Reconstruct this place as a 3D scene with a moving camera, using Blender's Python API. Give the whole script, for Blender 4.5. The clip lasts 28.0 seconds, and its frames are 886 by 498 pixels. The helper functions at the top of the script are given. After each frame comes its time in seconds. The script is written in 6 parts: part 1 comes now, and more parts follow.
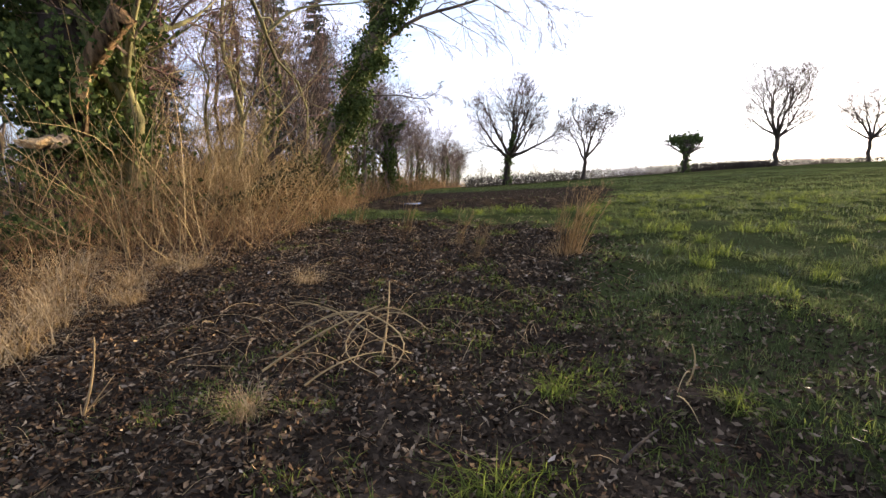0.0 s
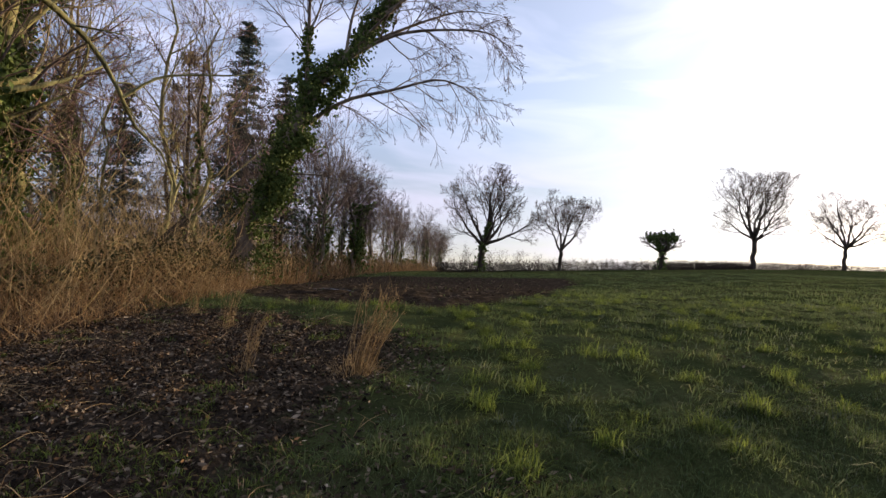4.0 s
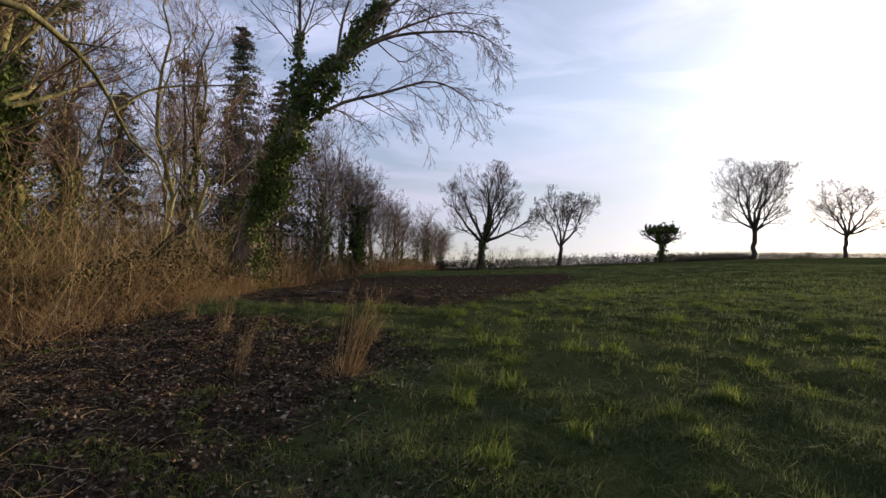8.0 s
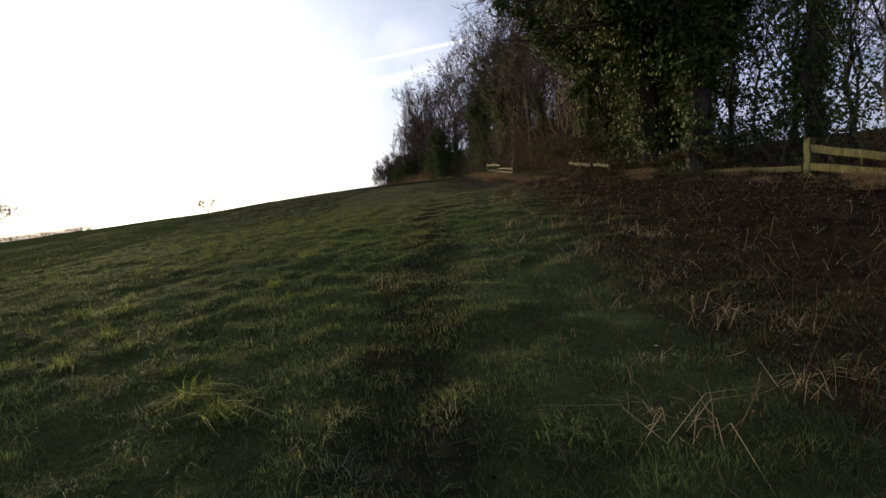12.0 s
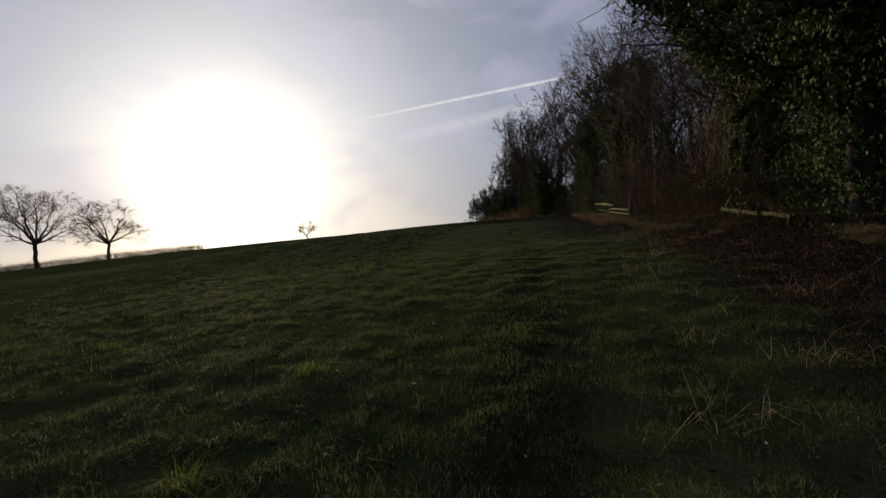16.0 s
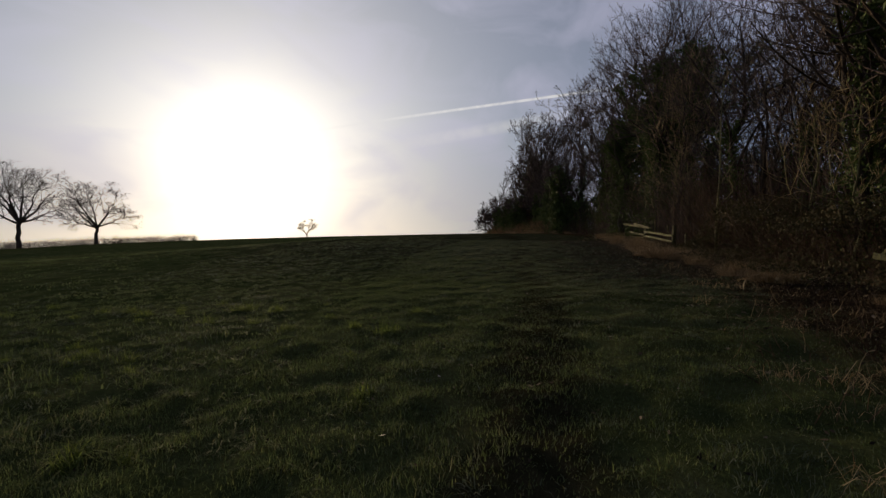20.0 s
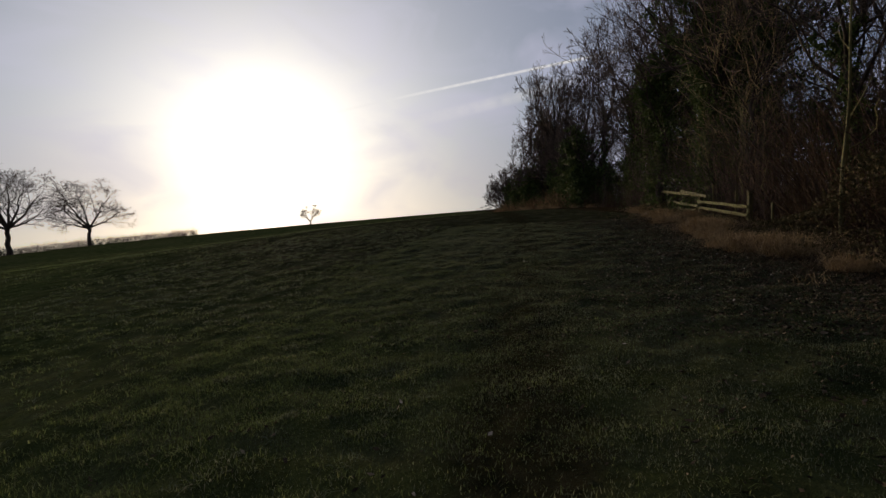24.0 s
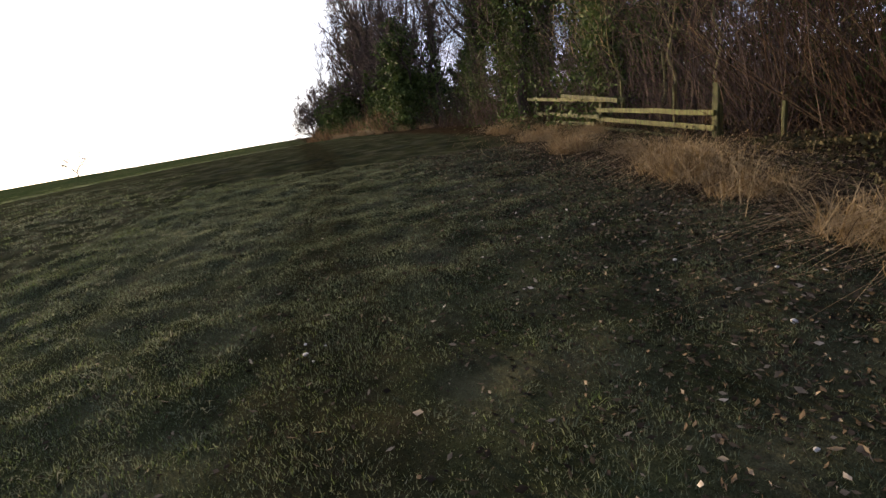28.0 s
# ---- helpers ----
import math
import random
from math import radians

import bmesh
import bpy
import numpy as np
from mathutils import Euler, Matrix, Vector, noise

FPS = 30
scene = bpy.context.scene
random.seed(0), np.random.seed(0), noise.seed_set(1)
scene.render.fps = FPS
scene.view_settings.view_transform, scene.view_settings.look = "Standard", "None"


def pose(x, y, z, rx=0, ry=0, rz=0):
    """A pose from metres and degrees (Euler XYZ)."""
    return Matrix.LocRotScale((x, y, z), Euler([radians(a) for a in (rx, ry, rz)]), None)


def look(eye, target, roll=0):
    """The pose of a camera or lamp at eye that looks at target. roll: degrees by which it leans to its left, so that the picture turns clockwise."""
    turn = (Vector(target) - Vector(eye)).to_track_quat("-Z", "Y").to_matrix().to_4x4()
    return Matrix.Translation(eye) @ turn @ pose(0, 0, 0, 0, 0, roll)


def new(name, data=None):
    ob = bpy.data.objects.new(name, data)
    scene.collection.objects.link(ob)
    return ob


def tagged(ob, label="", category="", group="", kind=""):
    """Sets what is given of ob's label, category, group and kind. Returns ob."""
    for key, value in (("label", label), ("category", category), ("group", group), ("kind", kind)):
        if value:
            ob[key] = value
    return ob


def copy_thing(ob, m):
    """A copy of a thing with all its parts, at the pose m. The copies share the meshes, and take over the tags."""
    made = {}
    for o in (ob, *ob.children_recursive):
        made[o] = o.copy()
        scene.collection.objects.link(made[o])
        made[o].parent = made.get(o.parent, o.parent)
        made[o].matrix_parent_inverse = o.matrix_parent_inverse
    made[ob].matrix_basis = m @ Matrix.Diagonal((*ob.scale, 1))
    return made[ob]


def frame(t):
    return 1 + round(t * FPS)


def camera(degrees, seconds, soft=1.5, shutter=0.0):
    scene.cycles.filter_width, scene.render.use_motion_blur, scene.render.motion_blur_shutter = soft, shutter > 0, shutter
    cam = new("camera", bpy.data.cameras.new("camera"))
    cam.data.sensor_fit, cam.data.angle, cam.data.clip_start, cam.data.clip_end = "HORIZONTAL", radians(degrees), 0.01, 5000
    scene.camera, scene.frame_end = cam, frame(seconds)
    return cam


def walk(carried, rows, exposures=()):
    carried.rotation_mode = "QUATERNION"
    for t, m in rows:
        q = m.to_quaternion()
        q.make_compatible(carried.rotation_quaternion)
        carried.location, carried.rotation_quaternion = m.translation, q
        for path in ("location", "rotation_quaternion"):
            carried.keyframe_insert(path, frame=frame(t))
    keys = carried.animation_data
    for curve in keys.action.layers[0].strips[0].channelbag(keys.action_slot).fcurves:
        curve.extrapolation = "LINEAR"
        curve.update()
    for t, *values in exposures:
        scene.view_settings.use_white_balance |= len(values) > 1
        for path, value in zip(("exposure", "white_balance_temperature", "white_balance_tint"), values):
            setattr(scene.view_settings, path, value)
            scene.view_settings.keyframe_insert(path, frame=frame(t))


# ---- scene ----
cam = camera(78.0, 28.0)
PATH = [
    (0, (-0.0, -0.0, 1.489), (-0.013, 1.957, 1.075), 0.2),
    (0.5, (0.299, 0.223, 1.501), (0.297, 2.171, 1.05), 0.5),
    (1, (0.608, 0.455, 1.565), (0.704, 2.402, 1.117), 3.0),
    (1.5, (0.923, 0.641, 1.559), (0.87, 2.613, 1.231), 1.1),
    (2, (1.166, 0.842, 1.534), (1.081, 2.818, 1.238), 0.7),
    (2.5, (1.396, 1.022, 1.567), (1.342, 3.001, 1.279), 2.8),
    (3, (1.67, 1.071, 1.6), (1.654, 3.06, 1.388), 4.6),
    (3.5, (1.896, 1.116, 1.611), (1.932, 3.106, 1.416), 3.1),
    (4, (2.089, 1.154, 1.637), (2.1, 3.15, 1.52), 3.8),
    (4.5, (2.155, 1.132, 1.652), (2.047, 3.125, 1.528), 1.4),
    (6.5, (2.208, 0.986, 1.697), (2.087, 2.978, 1.57), 0.8),
    (7, (2.217, 0.975, 1.701), (2.115, 2.969, 1.585), 1.5),
    (7.5, (2.231, 0.973, 1.697), (2.145, 2.967, 1.575), 1.8),
    (8, (2.268, 0.975, 1.697), (2.273, 2.972, 1.573), 2.2),
    (8.5, (2.273, 0.967, 1.695), (2.263, 2.963, 1.557), 2.4),
    (9, (2.278, 0.966, 1.688), (2.238, 2.959, 1.528), 0.8),
    (9.5, (2.355, 0.988, 1.676), (2.239, 2.978, 1.504), -1.5),
    (10, (2.597, 1.017, 1.713), (2.909, 2.984, 1.528), 1.3),
    (10.5, (3.032, 1.061, 1.74), (4.418, 2.456, 1.372), -1.6),
    (11, (3.555, 1.139, 1.775), (5.353, 1.971, 1.5), -1.8),
    (11.5, (4.156, 1.286, 1.796), (6.134, 1.487, 1.578), -2.9),
    (12, (4.757, 1.415, 1.838), (6.718, 1.74, 1.613), -4.2),
    (12.5, (5.34, 1.567, 1.93), (7.277, 2.025, 1.738), -2.3),
    (13, (5.874, 1.731, 1.958), (7.667, 2.593, 1.752), -2.0),
    (13.5, (6.37, 1.87, 1.957), (8.159, 2.763, 1.905), -0.6),
    (15.5, (8.296, 2.097, 2.106), (10.176, 2.78, 2.066), 1.4),
    (16, (8.915, 2.281, 2.175), (10.803, 2.935, 2.085), -1.7),
    (16.5, (9.623, 2.475, 2.216), (11.551, 3.002, 2.131), 3.5),
    (17, (10.371, 2.595, 2.258), (12.277, 3.193, 2.162), -1.2),
    (17.5, (11.154, 2.724, 2.287), (13.054, 3.347, 2.247), -2.1),
    (18, (11.982, 2.905, 2.351), (13.896, 3.473, 2.227), 0.9),
    (18.5, (12.789, 3.054, 2.4), (14.687, 3.679, 2.315), 0.6),
    (19, (13.57, 3.177, 2.445), (15.445, 3.866, 2.343), 1.4),
    (19.5, (14.342, 3.274, 2.474), (16.163, 4.099, 2.423), 1.0),
    (20, (15.149, 3.418, 2.52), (17.024, 4.111, 2.45), 2.3),
    (20.5, (15.956, 3.542, 2.566), (17.77, 4.371, 2.418), -1.7),
    (21, (16.782, 3.697, 2.584), (18.643, 4.426, 2.507), -1.3),
    (21.5, (17.634, 3.832, 2.637), (19.48, 4.593, 2.525), 0.8),
    (22, (18.503, 3.988, 2.685), (20.376, 4.679, 2.561), -0.8),
    (22.5, (19.378, 4.098, 2.747), (21.225, 4.848, 2.586), -0.5),
    (24.5, (22.927, 4.57, 2.876), (24.767, 5.339, 2.731), -1.5),
    (25, (23.845, 4.778, 2.904), (25.601, 5.725, 2.768), 0.4),
    (25.5, (24.813, 4.964, 2.939), (26.426, 6.121, 2.698), -2.5),
    (26, (25.87, 5.144, 2.973), (27.6, 6.12, 2.738), 1.8),
    (26.5, (27.001, 5.342, 2.993), (28.832, 6.116, 2.775), -3.9),
    (27, (28.145, 5.573, 2.983), (30.038, 6.161, 2.714), 0.5),
    (27.5, (29.209, 5.789, 2.979), (31.133, 6.059, 2.505), -4.7),
    (28, (30.107, 5.964, 3.018), (32.042, 6.156, 2.55), -6.0),
]
EXPOSE = [(0.0, 1.55), (1.5, 1.42), (3.0, 0.95), (4.0, 0.72), (9.5, 0.48), (10.0, 0.75), (11.0, 0.08), (12.0, 0.32), (13.5, -0.3), (16.0, -0.85), (17.8, -0.78), (19.0, -0.65), (20.0, -0.95), (25.0, -0.88), (27.0, -0.2), (28.0, 1.0)]
walk(cam, [(t, look(eye, target, roll)) for t, eye, target, roll in PATH], EXPOSE)

# ---- light: low winter sun behind thin high haze ----
SUN_AZ, SUN_EL, DIP = 49.8, 5.3, 0.12
SUN_DIR = Vector((math.sin(radians(SUN_AZ)) * math.cos(radians(SUN_EL)), math.cos(radians(SUN_AZ)) * math.cos(radians(SUN_EL)), math.sin(radians(SUN_EL))))
lamp = bpy.data.lights.new("sun", "SUN")
lamp.energy, lamp.angle, lamp.color = 5.0, radians(2.5), (1.0, 0.75, 0.46)
new("sun", lamp).matrix_world = look((0, 0, 60), Vector((0, 0, 60)) - SUN_DIR)

world = bpy.data.worlds.new("winter_sky")
scene.world = world
world.use_nodes = True


def link(tree, a, b):
    tree.links.new(a, b)


def build_sky():
    t = world.node_tree
    t.nodes.clear()
    n = t.nodes.new
    out, back = n("ShaderNodeOutputWorld"), n("ShaderNodeBackground")
    co = n("ShaderNodeTexCoord")
    lift, unit = n("ShaderNodeVectorMath"), n("ShaderNodeVectorMath")
    lift.operation, unit.operation = "ADD", "NORMALIZE"
    lift.inputs[1].default_value = (0, 0, DIP)
    sky = n("ShaderNodeTexSky")
    sky.sky_type, sky.sun_disc = "NISHITA", False
    sky.sun_elevation, sky.sun_rotation = radians(SUN_EL + 6.0), radians(SUN_AZ)
    sky.altitude, sky.air_density, sky.dust_density, sky.ozone_density = 80, 1.0, 0.9, 2.5
    link(t, co.outputs["Generated"], lift.inputs[0])
    link(t, lift.outputs[0], unit.inputs[0])
    link(t, unit.outputs[0], sky.inputs["Vector"])
    # thin cirrus veil
    stretch = n("ShaderNodeMapping")
    stretch.inputs["Rotation"].default_value = (0.1, 0.3, 0.9)
    stretch.inputs["Scale"].default_value = (2.0, 5.0, 9.0)
    veil = n("ShaderNodeTexNoise")
    veil.inputs["Scale"].default_value, veil.inputs["Detail"].default_value, veil.inputs["Distortion"].default_value = 1.3, 8, 0.6
    ramp = n("ShaderNodeMapRange")
    ramp.inputs["From Min"].default_value, ramp.inputs["From Max"].default_value = 0.42, 0.75
    ramp.inputs["To Min"].default_value, ramp.inputs["To Max"].default_value = 0.3, 0.95
    link(t, co.outputs["Generated"], stretch.inputs["Vector"])
    link(t, stretch.outputs[0], veil.inputs["Vector"])
    link(t, veil.outputs["Fac"], ramp.inputs["Value"])
    # sunlit haze round the sun
    dot = n("ShaderNodeVectorMath")
    dot.operation = "DOT_PRODUCT"
    dot.inputs[1].default_value = SUN_DIR
    clampd = n("ShaderNodeMath")
    clampd.operation = "MAXIMUM"
    clampd.inputs[1].default_value = 0.0
    link(t, co.outputs["Generated"], dot.inputs[0])
    link(t, dot.outputs["Value"], clampd.inputs[0])
    total = None
    for sharp, amount, warm in ((320.0, 24.0, (1.0, 0.97, 0.9)), (70.0, 5.0, (1.0, 0.92, 0.74)), (22.0, 5.5, (1.0, 0.9, 0.72)), (6.0, 3.8, (1.0, 0.93, 0.84))):
        lobe, size = n("ShaderNodeMath"), n("ShaderNodeVectorMath")
        lobe.operation, size.operation = "POWER", "SCALE"
        lobe.inputs[1].default_value = sharp
        size.inputs[0].default_value = [amount * w for w in warm]
        link(t, clampd.outputs[0], lobe.inputs[0])
        link(t, lobe.outputs[0], size.inputs["Scale"])
        if total:
            both = n("ShaderNodeVectorMath")
            link(t, total, both.inputs[0])
            link(t, size.outputs[0], both.inputs[1])
            total = both.outputs[0]
        else:
            total = size.outputs[0]
    haze = n("ShaderNodeMixRGB")
    haze.blend_type = "MIX"
    haze.inputs["Color2"].default_value = (6.3, 6.5, 8.8, 1)
    link(t, ramp.outputs[0], haze.inputs["Fac"])
    link(t, sky.outputs[0], haze.inputs["Color1"])
    split, low, murk = n("ShaderNodeSeparateXYZ"), n("ShaderNodeMapRange"), n("ShaderNodeMixRGB")
    link(t, co.outputs["Generated"], split.inputs[0])
    link(t, split.outputs["Z"], low.inputs["Value"])
    low.interpolation_type = "SMOOTHSTEP"
    low.inputs["From Min"].default_value, low.inputs["From Max"].default_value = 0.0, 0.22
    low.inputs["To Min"].default_value, low.inputs["To Max"].default_value = 1.0, 0.0
    murk.blend_type = "MULTIPLY"
    murk.inputs["Color2"].default_value = (0.84, 0.77, 0.73, 1)
    link(t, low.outputs[0], murk.inputs["Fac"])
    link(t, haze.outputs[0], murk.inputs["Color1"])
    glow = n("ShaderNodeMixRGB")
    glow.blend_type = "ADD"
    glow.inputs["Fac"].default_value = 1.0
    link(t, murk.outputs[0], glow.inputs["Color1"])
    link(t, total, glow.inputs["Color2"])
    link(t, glow.outputs[0], back.inputs["Color"])
    back.inputs["Strength"].default_value = 0.10
    link(t, back.outputs[0], out.inputs["Surface"])


build_sky()


# ---- materials ----
def surf(name, a, b, scale=4.0, rough=0.85, bump=0.3, c=None, island=0.0, objects=0.0, thin=0.0, stretch=(1, 1, 1), shine=0.35, passing=1.0):
    """A rough natural surface: two colours mixed by coarse and fine noise, varied piece by piece, with fine relief."""
    m = bpy.data.materials.new(name)
    m.use_nodes = True
    t = m.node_tree
    t.nodes.clear()
    n = t.nodes.new
    out, co, mp = n("ShaderNodeOutputMaterial"), n("ShaderNodeTexCoord"), n("ShaderNodeMapping")
    mp.inputs["Scale"].default_value = stretch
    link(t, co.outputs["Object"], mp.inputs["Vector"])
    coarse, fine = n("ShaderNodeTexNoise"), n("ShaderNodeTexNoise")
    coarse.inputs["Scale"].default_value, coarse.inputs["Detail"].default_value = scale, 5
    fine.inputs["Scale"].default_value, fine.inputs["Detail"].default_value = scale * 9, 4
    for tex in (coarse, fine):
        link(t, mp.outputs[0], tex.inputs["Vector"])
    spread = n("ShaderNodeMapRange")
    spread.inputs["From Min"].default_value, spread.inputs["From Max"].default_value = 0.32, 0.68
    link(t, coarse.outputs["Fac"], spread.inputs["Value"])
    factor = spread.outputs[0]
    if island or objects:
        source = n("ShaderNodeNewGeometry").outputs["Random Per Island"] if island else n("ShaderNodeObjectInfo").outputs["Random"]
        mix = n("ShaderNodeMix")
        mix.inputs[0].default_value = island or objects
        link(t, factor, mix.inputs[2])
        link(t, source, mix.inputs[3])
        factor = mix.outputs[0]
    ramp = n("ShaderNodeValToRGB")
    ramp.color_ramp.elements[0].color, ramp.color_ramp.elements[1].color = (*a, 1), (*b, 1)
    ramp.color_ramp.elements[0].position, ramp.color_ramp.elements[1].position = 0.1, 0.9
    if c:
        ramp.color_ramp.elements.new(0.97).color = (*c, 1)
        ramp.color_ramp.elements[1].position = 0.78
    link(t, factor, ramp.inputs[0])
    grain = n("ShaderNodeMixRGB")
    grain.blend_type = "OVERLAY"
    grain.inputs["Fac"].default_value = 0.55
    link(t, ramp.outputs[0], grain.inputs["Color1"])
    link(t, fine.outputs["Fac"], grain.inputs["Color2"])
    col = grain.outputs[0]
    p = n("ShaderNodeBsdfPrincipled")
    p.inputs["Roughness"].default_value = rough
    p.inputs["Specular IOR Level"].default_value = shine
    link(t, col, p.inputs["Base Color"])
    if bump:
        bp = n("ShaderNodeBump")
        bp.inputs["Strength"].default_value, bp.inputs["Distance"].default_value = bump, 0.03
        link(t, fine.outputs["Fac"], bp.inputs["Height"])
        link(t, bp.outputs[0], p.inputs["Normal"])
    end = p.outputs[0]
    if thin:
        tr, mixs = n("ShaderNodeBsdfTranslucent"), n("ShaderNodeMixShader")
        lit = n("ShaderNodeVectorMath")
        lit.operation = "SCALE"
        lit.inputs["Scale"].default_value = passing
        link(t, col, lit.inputs[0])
        link(t, lit.outputs[0], tr.inputs["Color"])
        mixs.inputs[0].default_value = thin
        link(t, end, mixs.inputs[1])
        link(t, tr.outputs[0], mixs.inputs[2])
        end = mixs.outputs[0]
    link(t, end, out.inputs["Surface"])
    return m


BARK = surf("rough_grey_brown_bark", (0.08, 0.06, 0.045), (0.22, 0.18, 0.135), 3.0, 0.9, 0.8, stretch=(1, 1, 0.25))
BARK_GREEN = surf("algae_green_bark", (0.095, 0.088, 0.034), (0.26, 0.24, 0.1), 3.0, 0.9, 0.8, stretch=(1, 1, 0.25))
# Dark bark; on oaks and dark-wood trees its tone holds their backlit shade.
BARK_DARK = surf("dark_bark_with_shade", (0.03, 0.024, 0.019), (0.085, 0.068, 0.052), 3.0, 0.95, 0.7, stretch=(1, 1, 0.25), shine=0.08)
TWIG = surf("purple_brown_twig", (0.06, 0.044, 0.037), (0.15, 0.11, 0.09), 2.0, 0.9, 0.0, shine=0.1)
TWIG_TAN = surf("tan_bare_twig", (0.17, 0.122, 0.055), (0.38, 0.285, 0.135), 2.0, 0.85, 0.0, island=0.5)
TWIG_PLUM = surf("plum_birch_twig", (0.13, 0.07, 0.065), (0.27, 0.165, 0.145), 2.0, 0.85, 0.0, island=0.5, shine=0.1)
IVY = surf("dark_glossy_ivy", (0.026, 0.042, 0.013), (0.095, 0.13, 0.035), 1.5, 0.75, 0.0, c=(0.155, 0.184, 0.058), island=0.75, thin=0.08, shine=0.08)
NEEDLE = surf("dull_green_needles", (0.022, 0.034, 0.02), (0.06, 0.08, 0.045), 1.5, 0.7, 0.0, island=0.6, thin=0.1)
NEEDLE_TAN = surf("browned_larch_sprays", (0.11, 0.075, 0.035), (0.23, 0.165, 0.075), 1.5, 0.8, 0.0, island=0.6, thin=0.2)
BRAMBLE = surf("rust_brown_bramble", (0.085, 0.047, 0.018), (0.25, 0.15, 0.06), 2.0, 0.85, 0.0, c=(0.42, 0.29, 0.14), island=0.8)
BRAMBLE_LEAF = surf("dull_bramble_leaves", (0.026, 0.028, 0.012), (0.08, 0.066, 0.031), 2.0, 0.85, 0.0, c=(0.15, 0.115, 0.062), island=0.85, thin=0.1, shine=0.06)
# Darker copy of the bramble: shade beside the dark wood put into its colour.
BRAMBLE_DARK = surf("shade_dark_bramble", (0.03, 0.018, 0.012), (0.1, 0.062, 0.036), 2.0, 0.9, 0.0, c=(0.17, 0.115, 0.06), island=0.8, shine=0.1)
STRAW = surf("dead_straw_stems", (0.2, 0.13, 0.055), (0.42, 0.31, 0.16), 2.0, 0.8, 0.0, c=(0.5, 0.4, 0.24), island=0.8, thin=0.2)
RUSTSTRAW = surf("rusty_dead_grass", (0.14, 0.088, 0.036), (0.36, 0.25, 0.115), 2.0, 0.8, 0.0, c=(0.46, 0.35, 0.18), island=0.8, thin=0.15)
GRASS = surf("winter_pasture_grass", (0.036, 0.054, 0.02), (0.1, 0.128, 0.046), 0.8, 0.8, 0.0, c=(0.17, 0.165, 0.078), island=0.7, thin=0.45, shine=0.04, passing=1.4)
GRASS_DULL = surf("dull_brownish_turf", (0.04, 0.052, 0.031), (0.115, 0.132, 0.08), 0.8, 0.8, 0.0, c=(0.175, 0.178, 0.124), island=0.7, thin=0.45, shine=0.04, passing=1.3)
GRASS_LUSH = surf("lush_green_tuft", (0.045, 0.068, 0.014), (0.13, 0.165, 0.036), 0.8, 0.8, 0.0, c=(0.23, 0.25, 0.065), island=0.7, thin=0.5, shine=0.04, passing=1.6)
LITTER = surf("fallen_brown_leaves", (0.013, 0.01, 0.007), (0.085, 0.06, 0.036), 2.0, 0.9, 0.0, c=(0.24, 0.19, 0.13), island=0.92, shine=0.08)
LITTER_RED = surf("fresh_rusty_leaves", (0.035, 0.019, 0.01), (0.17, 0.1, 0.048), 2.0, 0.9, 0.0, c=(0.4, 0.29, 0.17), island=0.92, shine=0.06)
PALE_LEAF = surf("pale_tan_leaf", (0.24, 0.18, 0.11), (0.42, 0.36, 0.28), 5.0, 0.7, 0.1, objects=0.6)
STONE = surf("pale_flint", (0.25, 0.24, 0.22), (0.5, 0.48, 0.44), 14.0, 0.7, 0.3, objects=0.4)
RAIL = surf("weathered_mossy_softwood", (0.032, 0.034, 0.01), (0.125, 0.118, 0.036), 3.0, 0.9, 0.5, c=(0.11, 0.14, 0.035), objects=0.35, stretch=(6, 6, 1))
BARK_TORN = surf("ridged_brown_bark", (0.05, 0.034, 0.02), (0.26, 0.17, 0.09), 7.0, 0.9, 1.0, stretch=(1.6, 1.6, 0.35), shine=0.1)
FRESH = surf("torn_fresh_wood", (0.45, 0.28, 0.11), (0.68, 0.5, 0.27), 8.0, 0.8, 0.4, stretch=(1, 6, 6))
WALL_WHITE = surf("white_lime_wash", (0.62, 0.6, 0.56), (0.75, 0.73, 0.69), 1.0, 0.8, 0.1)
ROOF = surf("brown_roof_tile", (0.13, 0.08, 0.06), (0.22, 0.15, 0.12), 3.0, 0.85, 0.2)
GLASS_DARK = surf("dark_window_glass", (0.03, 0.035, 0.04), (0.05, 0.055, 0.06), 1.0, 0.15, 0.0)


